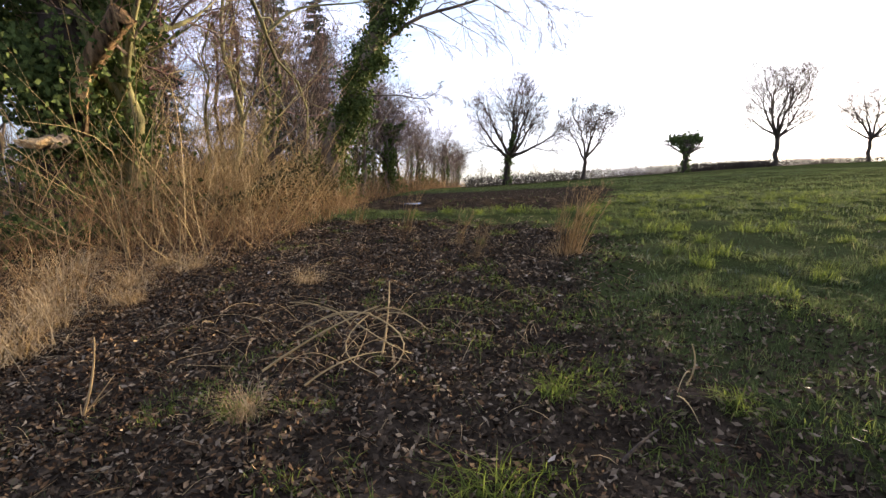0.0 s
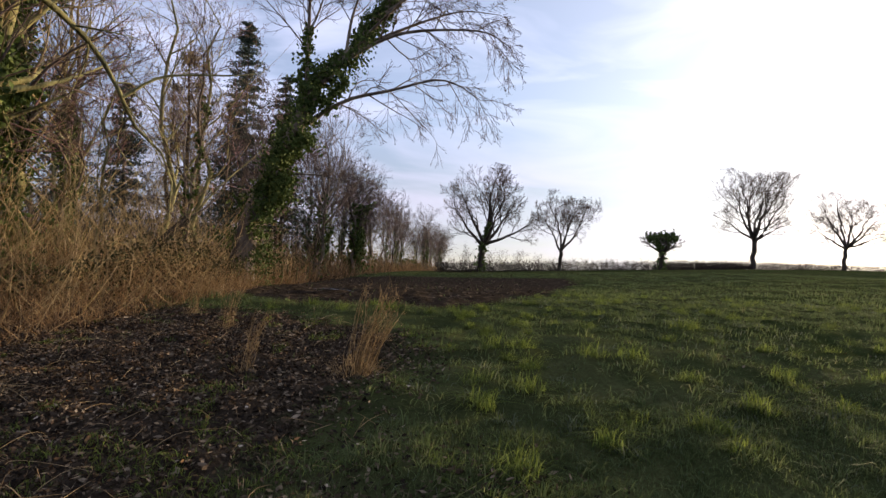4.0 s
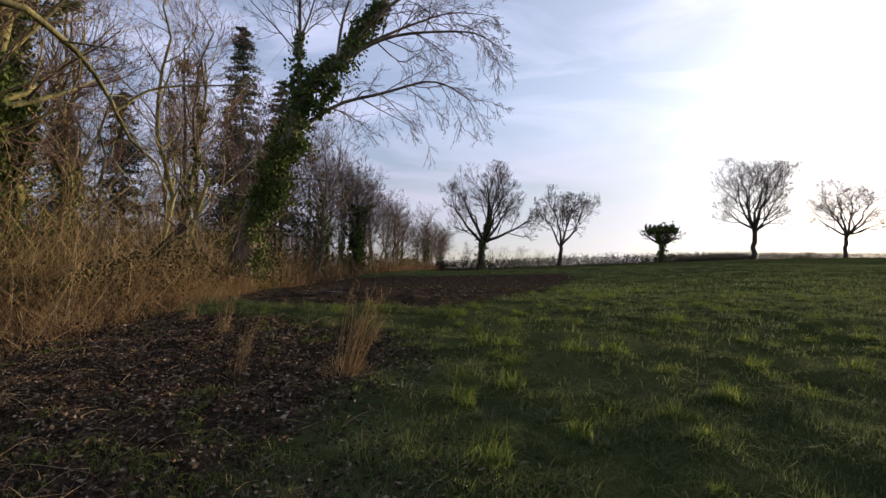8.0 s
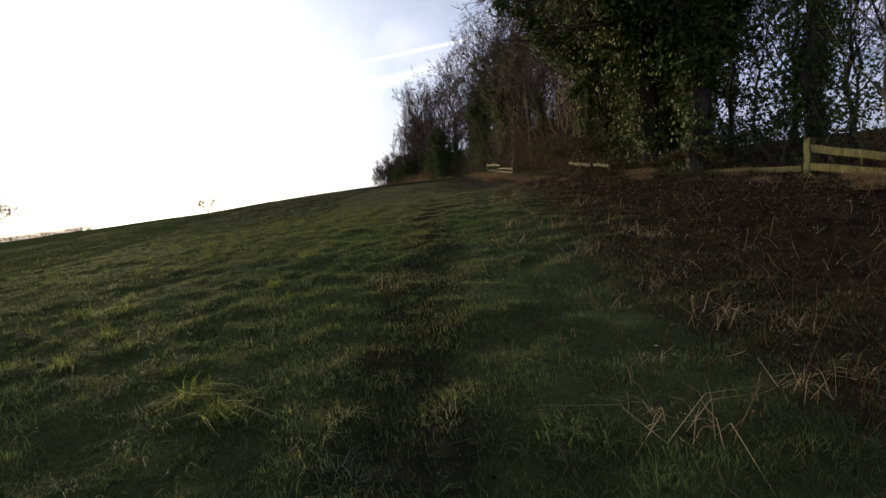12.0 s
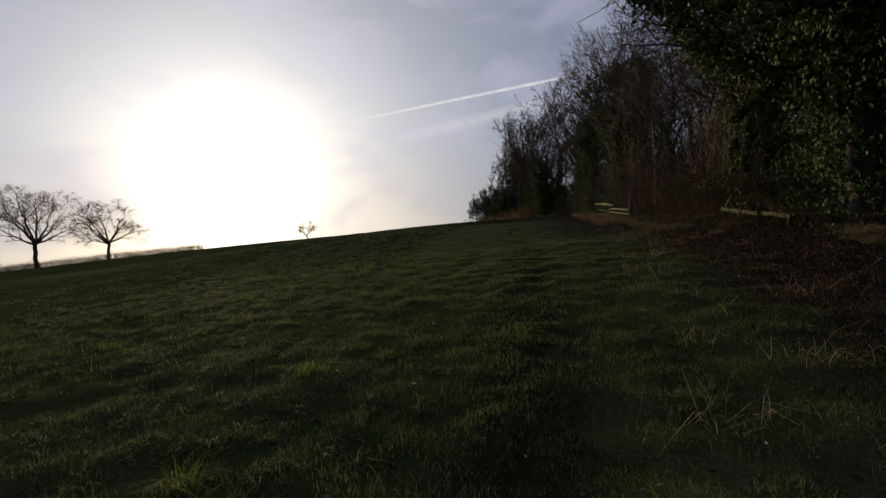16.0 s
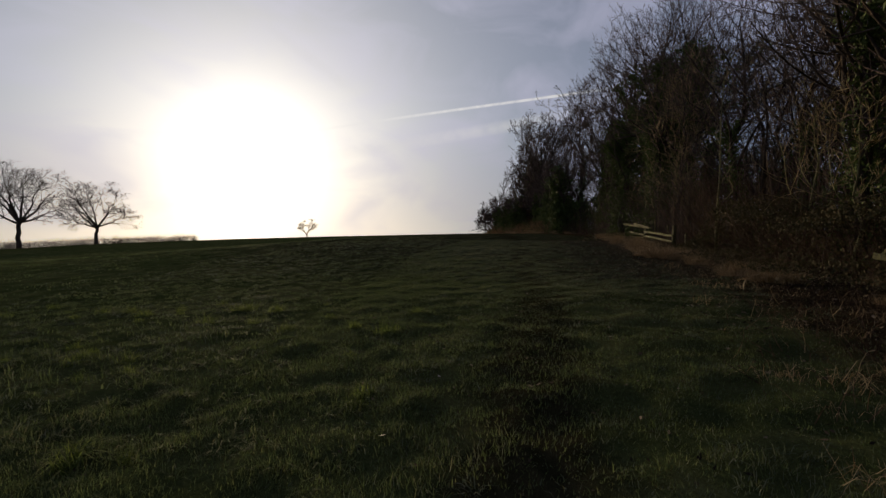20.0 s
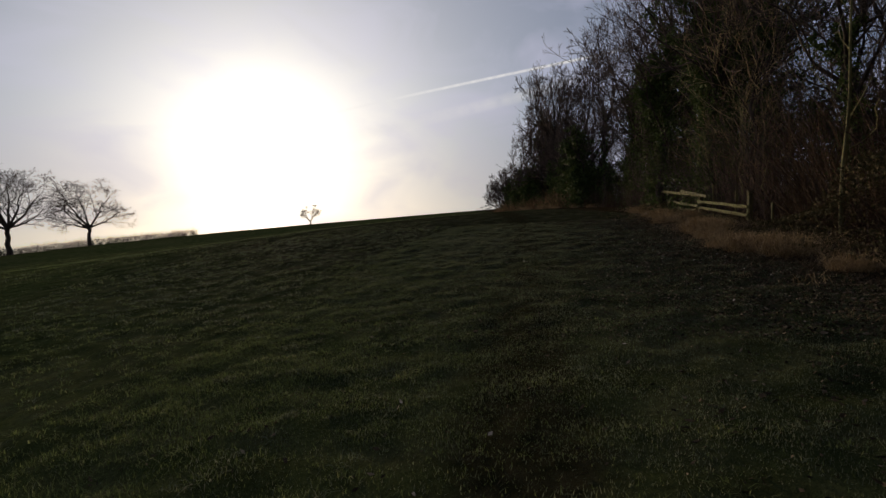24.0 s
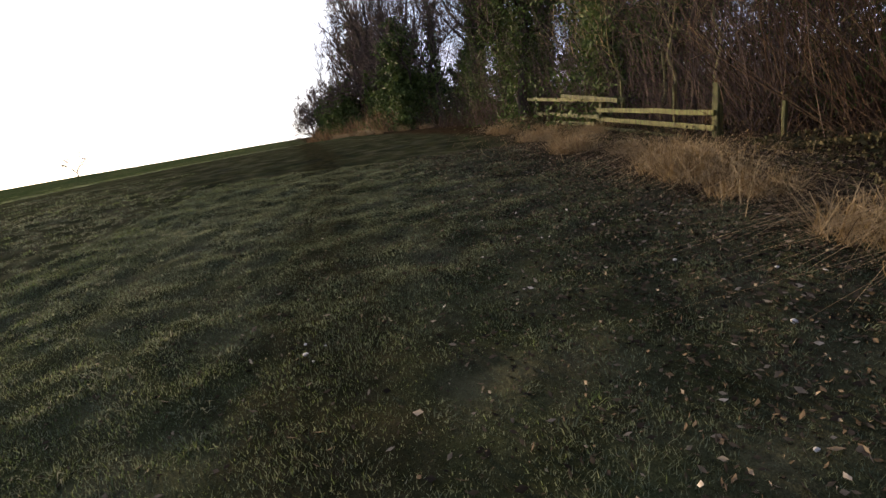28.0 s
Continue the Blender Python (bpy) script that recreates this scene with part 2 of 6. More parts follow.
def ground_material():
    """Pasture, bare trodden soil with rotted leaves, and worn track, laid out by the sheet's own plan."""
    m = bpy.data.materials.new("pasture_and_bare_soil")
    m.use_nodes = True
    t = m.node_tree
    t.nodes.clear()
    n = t.nodes.new
    out, p, co = n("ShaderNodeOutputMaterial"), n("ShaderNodeBsdfPrincipled"), n("ShaderNodeTexCoord")

    def noise_at(scale, detail=5):
        x = n("ShaderNodeTexNoise")
        x.inputs["Scale"].default_value, x.inputs["Detail"].default_value = scale, detail
        link(t, co.outputs["Object"], x.inputs["Vector"])
        return x.outputs["Fac"]

    def ramp(f, stops):
        r = n("ShaderNodeValToRGB")
        r.color_ramp.elements[0].position, r.color_ramp.elements[0].color = stops[0][0], (*stops[0][1], 1)
        r.color_ramp.elements[1].position, r.color_ramp.elements[1].color = stops[-1][0], (*stops[-1][1], 1)
        for s, c in stops[1:-1]:
            r.color_ramp.elements.new(s).color = (*c, 1)
        link(t, f, r.inputs[0])
        return r.outputs[0]

    def blend(f, a, b, kind="MIX"):
        x = n("ShaderNodeMixRGB")
        x.blend_type = kind
        if isinstance(f, float):
            x.inputs["Fac"].default_value = f
        else:
            link(t, f, x.inputs["Fac"])
        link(t, a, x.inputs["Color1"])
        link(t, b, x.inputs["Color2"])
        return x.outputs[0]

    big, mid, fine = noise_at(0.16), noise_at(1.7), noise_at(26.0)
    grass = ramp(mid, [(0.3, (0.018, 0.024, 0.009)), (0.5, (0.04, 0.052, 0.018)), (0.68, (0.08, 0.086, 0.034))])
    wide = ramp(big, [(0.38, (0.028, 0.038, 0.013)), (0.62, (0.058, 0.06, 0.025))])
    grass = blend(0.4, grass, wide)
    grass = blend(0.6, grass, fine, "OVERLAY")
    soil = ramp(noise_at(5.0), [(0.3, (0.016, 0.0125, 0.009)), (0.55, (0.038, 0.029, 0.02)), (0.72, (0.08, 0.06, 0.042))])
    soil = blend(0.6, soil, noise_at(40.0), "OVERLAY")
    worn = ramp(noise_at(7.0), [(0.3, (0.012, 0.013, 0.006)), (0.7, (0.034, 0.03, 0.016))])
    rust = ramp(noise_at(6.0), [(0.3, (0.015, 0.0105, 0.006)), (0.7, (0.042, 0.029, 0.016))])

    def plan(name, lo=0.35, hi=0.65):
        a = n("ShaderNodeAttribute")
        a.attribute_name = name
        add = n("ShaderNodeMath")
        add.operation = "MULTIPLY_ADD"
        link(t, noise_at(2.6), add.inputs[0])
        add.inputs[1].default_value = 0.6
        link(t, a.outputs["Fac"], add.inputs[2])
        r = n("ShaderNodeMapRange")
        r.inputs["From Min"].default_value, r.inputs["From Max"].default_value = lo + 0.3, hi + 0.3
        link(t, add.outputs[0], r.inputs["Value"])
        return r.outputs[0]

    dull = ramp(mid, [(0.3, (0.014, 0.0145, 0.008)), (0.5, (0.028, 0.0275, 0.016)), (0.68, (0.055, 0.05, 0.03))])
    dull = blend(0.6, dull, fine, "OVERLAY")
    grass = blend(plan("dry", 0.2, 0.8), grass, dull)
    col = blend(plan("worn"), grass, worn)
    col = blend(plan("soil"), col, soil)
    col = blend(plan("wood"), col, rust)
    crumb = noise_at(110.0, 4)
    col = blend(0.75, col, crumb, "OVERLAY")
    link(t, col, p.inputs["Base Color"])
    p.inputs["Roughness"].default_value = 1.0
    p.inputs["Specular IOR Level"].default_value = 0.0
    bp = n("ShaderNodeBump")
    bp.inputs["Strength"].default_value, bp.inputs["Distance"].default_value = 0.7, 0.07
    link(t, blend(0.35, blend(0.5, noise_at(7.0), fine), crumb), bp.inputs["Height"])
    link(t, bp.outputs[0], p.inputs["Normal"])
    link(t, p.outputs[0], out.inputs["Surface"])
    return m


GROUND_MAT = ground_material()

# ---- plan ----
COEF = [-0.397, -5.297, -0.535, -1.249, 0.688, 5.574, -0.530, 8.144, -3.688, -4.798, -0.556, 0.364, 0.649, 0.412, 0.071, 0.069, 0.502, 0.281, 0.253, 0.461, -0.050, -0.143, 0.370, -0.005, 0.274, 2.241, -2.123, 0.333, -0.582]
BUMPS = [(cx, cy, 9.0) for cx in (0, 10, 20, 30, 40) for cy in (-5, 4, 13)] + [(54, 24, 20.0), (62, 42, 20.0), (30, 60, 20.0), (75, 15, 20.0)]
REACH, FALL = 135.0, 0.11


def lattice(x, y, scale, seed):
    """Smooth random relief, 0 to 1, on a lattice of that many metres."""
    x, y = np.asarray(x, float) / scale, np.asarray(y, float) / scale
    i, j = np.floor(x), np.floor(y)
    u, v = x - i, y - j
    u, v = u * u * (3 - 2 * u), v * v * (3 - 2 * v)

    def h(a, b):
        s = np.sin(a * 127.1 + b * 311.7 + seed * 74.7) * 43758.5453
        return s - np.floor(s)

    return (h(i, j) * (1 - u) + h(i + 1, j) * u) * (1 - v) + (h(i, j + 1) * (1 - u) + h(i + 1, j + 1) * u) * v


def gz(x, y):
    """The height of the land: a pasture that climbs to the right, then falls away to the valley."""
    x, y = np.asarray(x, float), np.asarray(y, float)
    r = np.hypot(x - 20, y - 10)
    k = np.minimum(1.0, REACH / np.maximum(r, 1e-6))
    px, py = 20 + (x - 20) * k, 10 + (y - 10) * k
    u, v = px / 90, py / 90
    z, n = 0, 0
    for i in range(4):
        for j in range(4 - i):
            z = z + COEF[n] * u**i * v**j
            n += 1
    for cx, cy, s in BUMPS:
        z = z + COEF[n] * np.exp(-((px - cx) ** 2 + (py - cy) ** 2) / (2 * s * s))
        n += 1
    return z - FALL * np.maximum(0, r - REACH)


EDGE_RIGHT = [(-12, -16), (4, -9), (13, -5.2), (17.2, -4.2), (26, 0.0), (39, 2.6), (47, 4.8), (60, 11.8), (72, 18.2), (79.5, 21.9), (92, 26), (104, 31), (112.6, 34.6)]
EDGE_LEFT = [(-6, -14), (-5, -2), (-3.6, 4.5), (-2.9, 8), (-2.6, 12), (-4.0, 20), (-4.6, 28), (-4, 45), (-2, 62), (2, 90), (6, 125)]


ROUGH = [(2, -6), (4, -2.2), (7, 0.2), (10, 0.9), (14.5, 1.2), (19.5, 1.8), (25, 2.1), (30, 2.4), (36, 4.2), (45, 6.2), (60, 13), (72, 19), (80, 22.6), (104, 32)]


def beyond(x, y, line):
    """How far a place lies to the right of a line of points (metres, negative to its left)."""
    x, y = np.asarray(x, float), np.asarray(y, float)
    best, side = np.full(x.shape, 1e9), np.zeros(x.shape)
    for (ax, ay), (bx, by) in zip(line, line[1:]):
        dx, dy = bx - ax, by - ay
        ln = math.hypot(dx, dy)
        t = np.clip(((x - ax) * dx + (y - ay) * dy) / ln**2, 0, 1)
        d = np.hypot(x - ax - t * dx, y - ay - t * dy)
        s = ((x - ax) * dy - (y - ay) * dx) / ln
        near = d < best
        best, side = np.where(near, d, best), np.where(near, np.sign(s), side)
    return best * side


def along(line, s):
    """The place a share s of the way along a line of points, and the way the line goes there."""
    parts = [math.dist(a, b) for a, b in zip(line, line[1:])]
    d = s * sum(parts)
    for (a, b), ln in zip(zip(line, line[1:]), parts):
        if d <= ln or b == line[-1]:
            k = d / ln
            return Vector((a[0] + (b[0] - a[0]) * k, a[1] + (b[1] - a[1]) * k)), Vector((b[0] - a[0], b[1] - a[1])).normalized()
        d -= ln


def soil_share(x, y):
    """Bare leaf-strewn soil under the wood's edge, and the trodden muddy patch by the far gap."""
    x, y = np.asarray(x, float), np.asarray(y, float)
    rim = 1.45 + 0.3 * np.sin(y * 1.1) - 0.9 * np.clip(y - 7.6, 0, 6)
    strip = np.clip(0.5 + (rim - x) * 0.7, 0, 1) * np.clip((10.5 - y) * 0.6, 0, 1)
    start = np.clip(1.1 - np.hypot((x - 1.2) / 2.2, (y - 2.0) / 2.6) * 0.9, 0, 0.42)
    left = np.interp(y, [10.6, 14, 31, 36, 43], [0.0, -2.4, -5.5, -4.5, -1.0])
    right = np.interp(y, [10.6, 13, 26, 38, 43], [2.6, 3.7, 7.2, 11.5, 11.0])
    patch = np.clip(0.7 + np.minimum(x - left, right - x) * 0.6 + (lattice(x, y, 1.6, 51) - 0.5) * 0.8, 0, 1) * np.clip((y - 10.4) * 1.2, 0, 1) * np.clip((44 - y) * 0.3, 0, 1)
    return np.maximum(np.maximum(strip, start), patch)


def worn_share(x, y):
    """The worn track that climbs beside the wood."""
    track = [(6, 1.9), (15, 3.4), (24, 5.0), (33, 7.0), (45, 10.5), (60, 16), (75, 22), (92, 28)]
    d = np.abs(beyond(x, y, track))
    return np.clip(1.0 - d / 1.1, 0, 1) * 0.85


# ---- mesh helpers ----
def to_mesh(name, v, f, material, smooth=False):
    """A mesh from an array of corners and an array of faces that all have the same number of corners."""
    v, f = np.asarray(v, np.float32).reshape(-1, 3), np.asarray(f, np.int32)
    me = bpy.data.meshes.new(name)
    me.vertices.add(len(v))
    me.vertices.foreach_set("co", v.ravel())
    k = f.shape[1]
    me.loops.add(f.size)
    me.loops.foreach_set("vertex_index", f.ravel())
    me.polygons.add(len(f))
    me.polygons.foreach_set("loop_start", np.arange(0, f.size, k, dtype=np.int32))
    me.update(calc_edges=True)
    if smooth:
        me.polygons.foreach_set("use_smooth", np.ones(len(f), bool))
    me.materials.append(material)
    return me


def thing(name, place, label, category, group="", kind="", turn=0.0, scale=1.0):
    e = new(name)
    e.empty_display_size = 0.2
    e.matrix_basis = pose(*place, 0, 0, turn) @ Matrix.Scale(scale, 4)
    return tagged(e, label, category, group, kind)


def child(name, me, parent, label="", kind=""):
    o = new(name, me)
    o.parent = parent
    return tagged(o, label, kind=kind)


def part(name, bm, material, parent, label=""):
    me = bpy.data.meshes.new(name)
    bm.to_mesh(me)
    bm.free()
    me.materials.append(material)
    return child(name, me, parent, label)


def frames(d):
    """Two directions square to each of many."""
    d = d / np.maximum(np.linalg.norm(d, axis=-1, keepdims=True), 1e-9)
    ref = np.where(np.abs(d[..., 2:3]) > 0.9, np.array([1.0, 0, 0]), np.array([0, 0, 1.0]))
    a = np.cross(d, ref)
    a /= np.maximum(np.linalg.norm(a, axis=-1, keepdims=True), 1e-9)
    return a, np.cross(d, a)


def tubes(pts, rad, sides=3):
    """Corners and quads of many tapered tubes at once: pts (tubes, steps, 3), rad (tubes, steps)."""
    pts, rad = np.asarray(pts, float), np.asarray(rad, float)
    m, n, _ = pts.shape
    d = np.gradient(pts, axis=1)
    a, b = frames(d)
    ang = np.arange(sides) * 2 * np.pi / sides
    ring = a[:, :, None] * np.cos(ang)[:, None] + b[:, :, None] * np.sin(ang)[:, None]
    v = pts[:, :, None] + ring * rad[:, :, None, None]
    i, j, k = np.meshgrid(np.arange(m), np.arange(n - 1), np.arange(sides), indexing="ij")
    base, nxt = (i * n + j) * sides, (k + 1) % sides
    f = np.stack([base + k, base + nxt, base + sides + nxt, base + sides + k], -1).reshape(-1, 4)
    return v.reshape(-1, 3), f


def joined(pieces):
    vs, fs, n = [], [], 0
    for v, f in pieces:
        vs.append(np.asarray(v, float).reshape(-1, 3))
        fs.append(np.asarray(f) + n)
        n += len(vs[-1])
    return np.concatenate(vs), np.concatenate(fs)


def arcs(base, tip, sag, r0, r1, steps=4, sides=3):
    """Many bowed stems from base to tip; sag (n, 3) bends their middles."""
    s = np.linspace(0, 1, steps)[None, :, None]
    pts = base[:, None] * (1 - s) + tip[:, None] * s + sag[:, None] * (4 * s * (1 - s))
    rad = np.linspace(0, 1, steps)[None] * (np.asarray(r1) - np.asarray(r0)).reshape(-1, 1) + np.asarray(r0).reshape(-1, 1)
    return tubes(pts, np.broadcast_to(rad, (len(base), steps)), sides)


def leaves(rng, at, size, flat=0.0):
    """Small folded diamond leaves at many places; flat 1 lays them level."""
    n = len(at)
    d = rng.normal(size=(n, 3))
    d[:, 2] *= 1 - flat
    a, b = frames(d)
    d /= np.linalg.norm(d, axis=1, keepdims=True)
    if flat:
        b = b * (1 - flat) + np.cross(d, np.array([0, 0, 1.0]) + rng.normal(size=(n, 3)) * 0.25) * flat
    s = np.asarray(size).reshape(-1, 1) * rng.uniform(0.6, 1.3, (n, 1))
    fold = np.cross(d, b) * 0.2
    v = np.stack([at - d * s, at + (b * 0.62 + fold) * s, at + d * s * 1.1, at + (-b * 0.62 + fold) * s], 1)
    i = np.arange(n)[:, None] * 4
    return v.reshape(-1, 3), np.concatenate([i + [0, 1, 2], i + [0, 2, 3]])


def blades(rng, at, height, width, lean=0.45, lay=None):
    """Grass blades, each a bent strip that ends in a point."""
    n = len(at)
    h, w = np.asarray(height).reshape(-1, 1), np.asarray(width).reshape(-1, 1)
    ang = rng.uniform(0, 2 * np.pi, n) if lay is None else lay + rng.normal(size=n) * 0.9
    out = np.stack([np.cos(ang), np.sin(ang), np.zeros(n)], 1)
    side = np.stack([-np.sin(ang), np.cos(ang), np.zeros(n)], 1)
    tilt = rng.uniform(0.1, 1.0, (n, 1)) * lean
    up = np.array([0, 0, 1.0])
    midp = at + up * h * 0.6 + out * h * tilt * 0.45
    tip = at + up * h * (1 - 0.35 * tilt) + out * h * tilt * 1.5
    v = np.stack([at - side * w, at + side * w, midp - side * w * 0.8, midp + side * w * 0.8, tip], 1)
    i = np.arange(n)[:, None] * 5
    return v.reshape(-1, 3), np.concatenate([i + [0, 1, 3], i + [0, 3, 2], i + [2, 3, 4]])


def on_ground(x, y, lift=0.0):
    """Places on the ground sheet itself, whose facets are GRID wide near the walk."""
    i, j = np.floor((x + 5) / GRID), np.floor((y + 6) / GRID)
    u, v = (x + 5) / GRID - i, (y + 6) / GRID - j
    near = (x > -5) & (x < 46) & (y > -6) & (y < 18)
    x0, y0 = i * GRID - 5, j * GRID - 6
    low = relief(x0, y0) * (1 - u) + relief(x0 + GRID, y0) * u
    high = relief(x0, y0 + GRID) * (1 - u) + relief(x0 + GRID, y0 + GRID) * u
    return np.stack([x, y, gz(x, y) + np.where(near, low * (1 - v) + high * v, relief(x, y)) + lift], 1)


GRID = 0.13
POOL = (-0.7, 15.9, float(gz(-0.7, 15.9)))


def relief(x, y):
    """Tussocks and hoof marks, fading out far away."""
    x, y = np.asarray(x, float), np.asarray(y, float)
    far = np.clip((np.hypot(x - 15, y - 4) - 30) / 30, 0, 1)
    bump = (lattice(x + 0.3 * y, y, 0.75, 1) - 0.5) * 0.03 + (lattice(x, y + 0.4 * x, 2.3, 2) - 0.5) * 0.02 + (lattice(x - 0.4 * y, y + 0.3 * x, 0.3, 3) ** 1.5 - 0.4) * 0.085
    out = np.hypot((x - POOL[0]) / 1.35, y - POOL[1])
    level = np.exp(-((out / 1.0) ** 4))
    bump = bump * (1 - far) * (1 - 0.5 * np.clip((x - 18) / 8, 0, 1)) * (1 - 0.8 * level)
    return bump + level * (POOL[2] - gz(x, y)) - 0.12 * np.exp(-((out / 0.4) ** 2))


# ---- the ground, one sheet out to the valley ----
def build_ground():
    def steps(lo, hi, fine, out_lo, out_hi):
        mid = list(np.arange(lo, hi + 1e-6, fine))
        a, s = [], fine
        p = mid[0]
        while p > out_lo:
            s *= 1.14
            p -= s
            a.append(p)
        b, s = [], fine
        p = mid[-1]
        while p < out_hi:
            s *= 1.14
            p += s
            b.append(p)
        return np.array(a[::-1] + mid + b)

    xs, ys = steps(-5, 46, GRID, -2500, 2500), steps(-6, 18, GRID, -2500, 2500)
    gx, gy = np.meshgrid(xs, ys)
    z = gz(gx, gy) + relief(gx, gy)
    v = np.stack([gx, gy, z], -1).reshape(-1, 3)
    ny, nx = gx.shape
    i, j = np.meshgrid(np.arange(ny - 1), np.arange(nx - 1), indexing="ij")
    b = i * nx + j
    f = np.stack([b, b + 1, b + nx + 1, b + nx], -1).reshape(-1, 4)
    me = to_mesh("ground", v, f, GROUND_MAT, True)
    inside = np.maximum(beyond(gx, gy, ROUGH) - 0.3, -beyond(gx, gy, EDGE_LEFT))
    for name, share in (("soil", soil_share(gx, gy)), ("worn", worn_share(gx, gy)), ("wood", np.clip(0.5 + inside * 0.5, 0, 1)), ("dry", np.clip((gx - 16 - gy * 0.5) / 14, 0, 1) * np.clip((40 - gy) / 20, 0, 1) * 0.7)):
        a = me.attributes.new(name, "FLOAT", "POINT")
        a.data.foreach_set("value", share.astype(np.float32).ravel())
    tagged(new("ground", me), "sloping winter pasture with bare leaf-strewn soil along the wood", "ground", kind="structure")


build_ground()


def build_pool():
    """Standing water in the muddy gateway."""
    m = bpy.data.materials.new("still_muddy_water")
    m.use_nodes = True
    b = m.node_tree.nodes["Principled BSDF"]
    b.inputs["Base Color"].default_value, b.inputs["Roughness"].default_value = (0.02, 0.017, 0.013, 1), 0.04
    bm = bmesh.new()
    bmesh.ops.create_circle(bm, cap_ends=True, radius=0.55, segments=40)
    for v in bm.verts:
        v.co.x *= 1.35
    me = bpy.data.meshes.new("water")
    bm.to_mesh(me)
    bm.free()
    me.materials.append(m)
    o = new("water", me)
    o.matrix_basis = pose(POOL[0], POOL[1], POOL[2] - 0.045)
    tagged(o, "dark puddle standing in the muddy gateway", "puddle", kind="structure")


build_pool()


# ---- trees ----
def sprout(rng, pts, rad, n, lo, hi, angle, ratio, curl, steps=5, tip=0.004, thick=0.62, wob=0.05):
    """n side branches from each of many branches: pts (m, k, 3), rad (m, k). They leave at about that angle, keep that share of
    the parent's length, and curl bends their ends up (or, below nought, down)."""
    m, k = pts.shape[:2]
    s = lo + (hi - lo) * (np.arange(n)[None] + rng.uniform(0, 1, (m, n))) / n
    q = s * (k - 1.0001)
    i, row = q.astype(int), np.arange(m)[:, None]
    share = q - i
    a, b = pts[row, i], pts[row, i + 1]
    at, way = a + (b - a) * share[..., None], b - a
    way = way / np.maximum(np.linalg.norm(way, axis=-1, keepdims=True), 1e-9)
    r = rad[row, i] * (1 - share) + rad[row, i + 1] * share
    one, two = frames(way)
    phi = (rng.uniform(0, 2 * np.pi, (m, 1)) + np.arange(n) * 2.4 + rng.normal(size=(m, n)) * 0.4)[..., None]
    out, across = one * np.cos(phi) + two * np.sin(phi), two * np.cos(phi) - one * np.sin(phi)
    ang = angle * rng.uniform(0.6, 1.3, (m, n, 1))
    d = way * np.cos(ang) + out * np.sin(ang)
    whole = np.linalg.norm(np.diff(pts, axis=1), axis=2).sum(1)[:, None]
    ln = (whole * ratio * (1.2 - 0.75 * s) * rng.uniform(0.6, 1.2, (m, n)))[..., None, None]
    u = np.linspace(0, 1, steps)[:, None]
    bend = np.sin(u * np.pi * 1.5) * wob * rng.normal(size=(m, n, 1, 1)) * 1.3
    p = at[:, :, None] + ln * (d[:, :, None] * u + np.array([0, 0, curl]) * u * u + across[:, :, None] * bend + out[:, :, None] * bend * 0.5)
    w = np.maximum(r * thick, tip * 1.15)[..., None] * (1 - u[:, 0]) + tip * u[:, 0]
    return p.reshape(m * n, steps, 3), w.reshape(m * n, steps)


def ramify(rng, pts, rad, levels):
    """Branches on branches: each level is what sprout() takes after its branches."""
    out = []
    for level in levels:
        pts, rad = sprout(rng, pts, rad, *level)
        out.append((pts, rad))
    return out


def dress(parent, tiers, bark, twig, fine, squeeze=None):
    """Mesh the tiers of a crown: the first ones as branches, the rest as fine twigs."""
    for name, some, material, label in (("limbwork", tiers[:fine], bark, ""), ("crown", tiers[fine:], twig, "fine bare twigs")):
        bits = []
        for pts, rad in some:
            if squeeze is not None:
                pts = squeeze(pts)
            bits.append(tubes(pts, rad, 5 if rad.max() > 0.04 else 3))
        if bits:
            v, f = joined(bits)
            child(name, to_mesh(name, v, f, material, True), parent, label, kind="stuff")


def wrap_ivy(rng, line, width, n, size, shaggy=0.2, low=0.0, high=1.0):
    """Ivy leaves crowded round a line."""
    line = np.array(line, float)
    s = low + (high - low) * rng.uniform(0, 1, n) ** 0.9
    k = s * (len(line) - 1)
    i = np.minimum(k.astype(int), len(line) - 2)
    c = line[i] + (line[i + 1] - line[i]) * (k - i)[:, None]
    a, b = frames(line[i + 1] - line[i])
    ang = rng.uniform(0, 2 * np.pi, n)
    lump = 0.18 + 1.85 * lattice(s * len(line) * 1.7, ang * 1.3, 1.0, 5) ** 1.6
    clump = lattice(s * len(line) * 6.0, ang * 3.0, 1.0, 6)
    wide = width * (1 - 0.45 * s) * lump * (0.55 + 0.8 * clump) * (1 + shaggy * rng.normal(size=n))
    return leaves(rng, c + (a * np.cos(ang)[:, None] + b * np.sin(ang)[:, None]) * wide[:, None], size)


def base_at(x, y, sink=0.12):
    return (x, y, float(gz(x, y)) - sink)


def upright(h, lean=(0, 0), bends=6, rng=None, wob=0.02):
    s = np.linspace(0, 1, bends + 1)
    pts = np.stack([lean[0] * s**1.5, lean[1] * s**1.5, h * s], 1)
    if rng is not None:
        pts[1:] += rng.normal(size=(bends, 3)) * h * wob * np.array([1, 1, 0.3])
    return pts


R = np.random.default_rng

def smooth_line(pts, n):
    """A smooth run of places through a few."""
    p = np.array(pts, float)
    p = np.concatenate([2 * p[:1] - p[1:2], p, 2 * p[-1:] - p[-2:-1]])
    s = np.linspace(0, len(pts) - 1.0001, n)
    i = s.astype(int)
    u = (s - i)[:, None]
    a, b, c, d = p[i], p[i + 1], p[i + 2], p[i + 3]
    return 0.5 * (2 * b + (c - a) * u + (2 * a - 5 * b + 4 * c - d) * u**2 + (3 * b - a - 3 * c + d) * u**3)


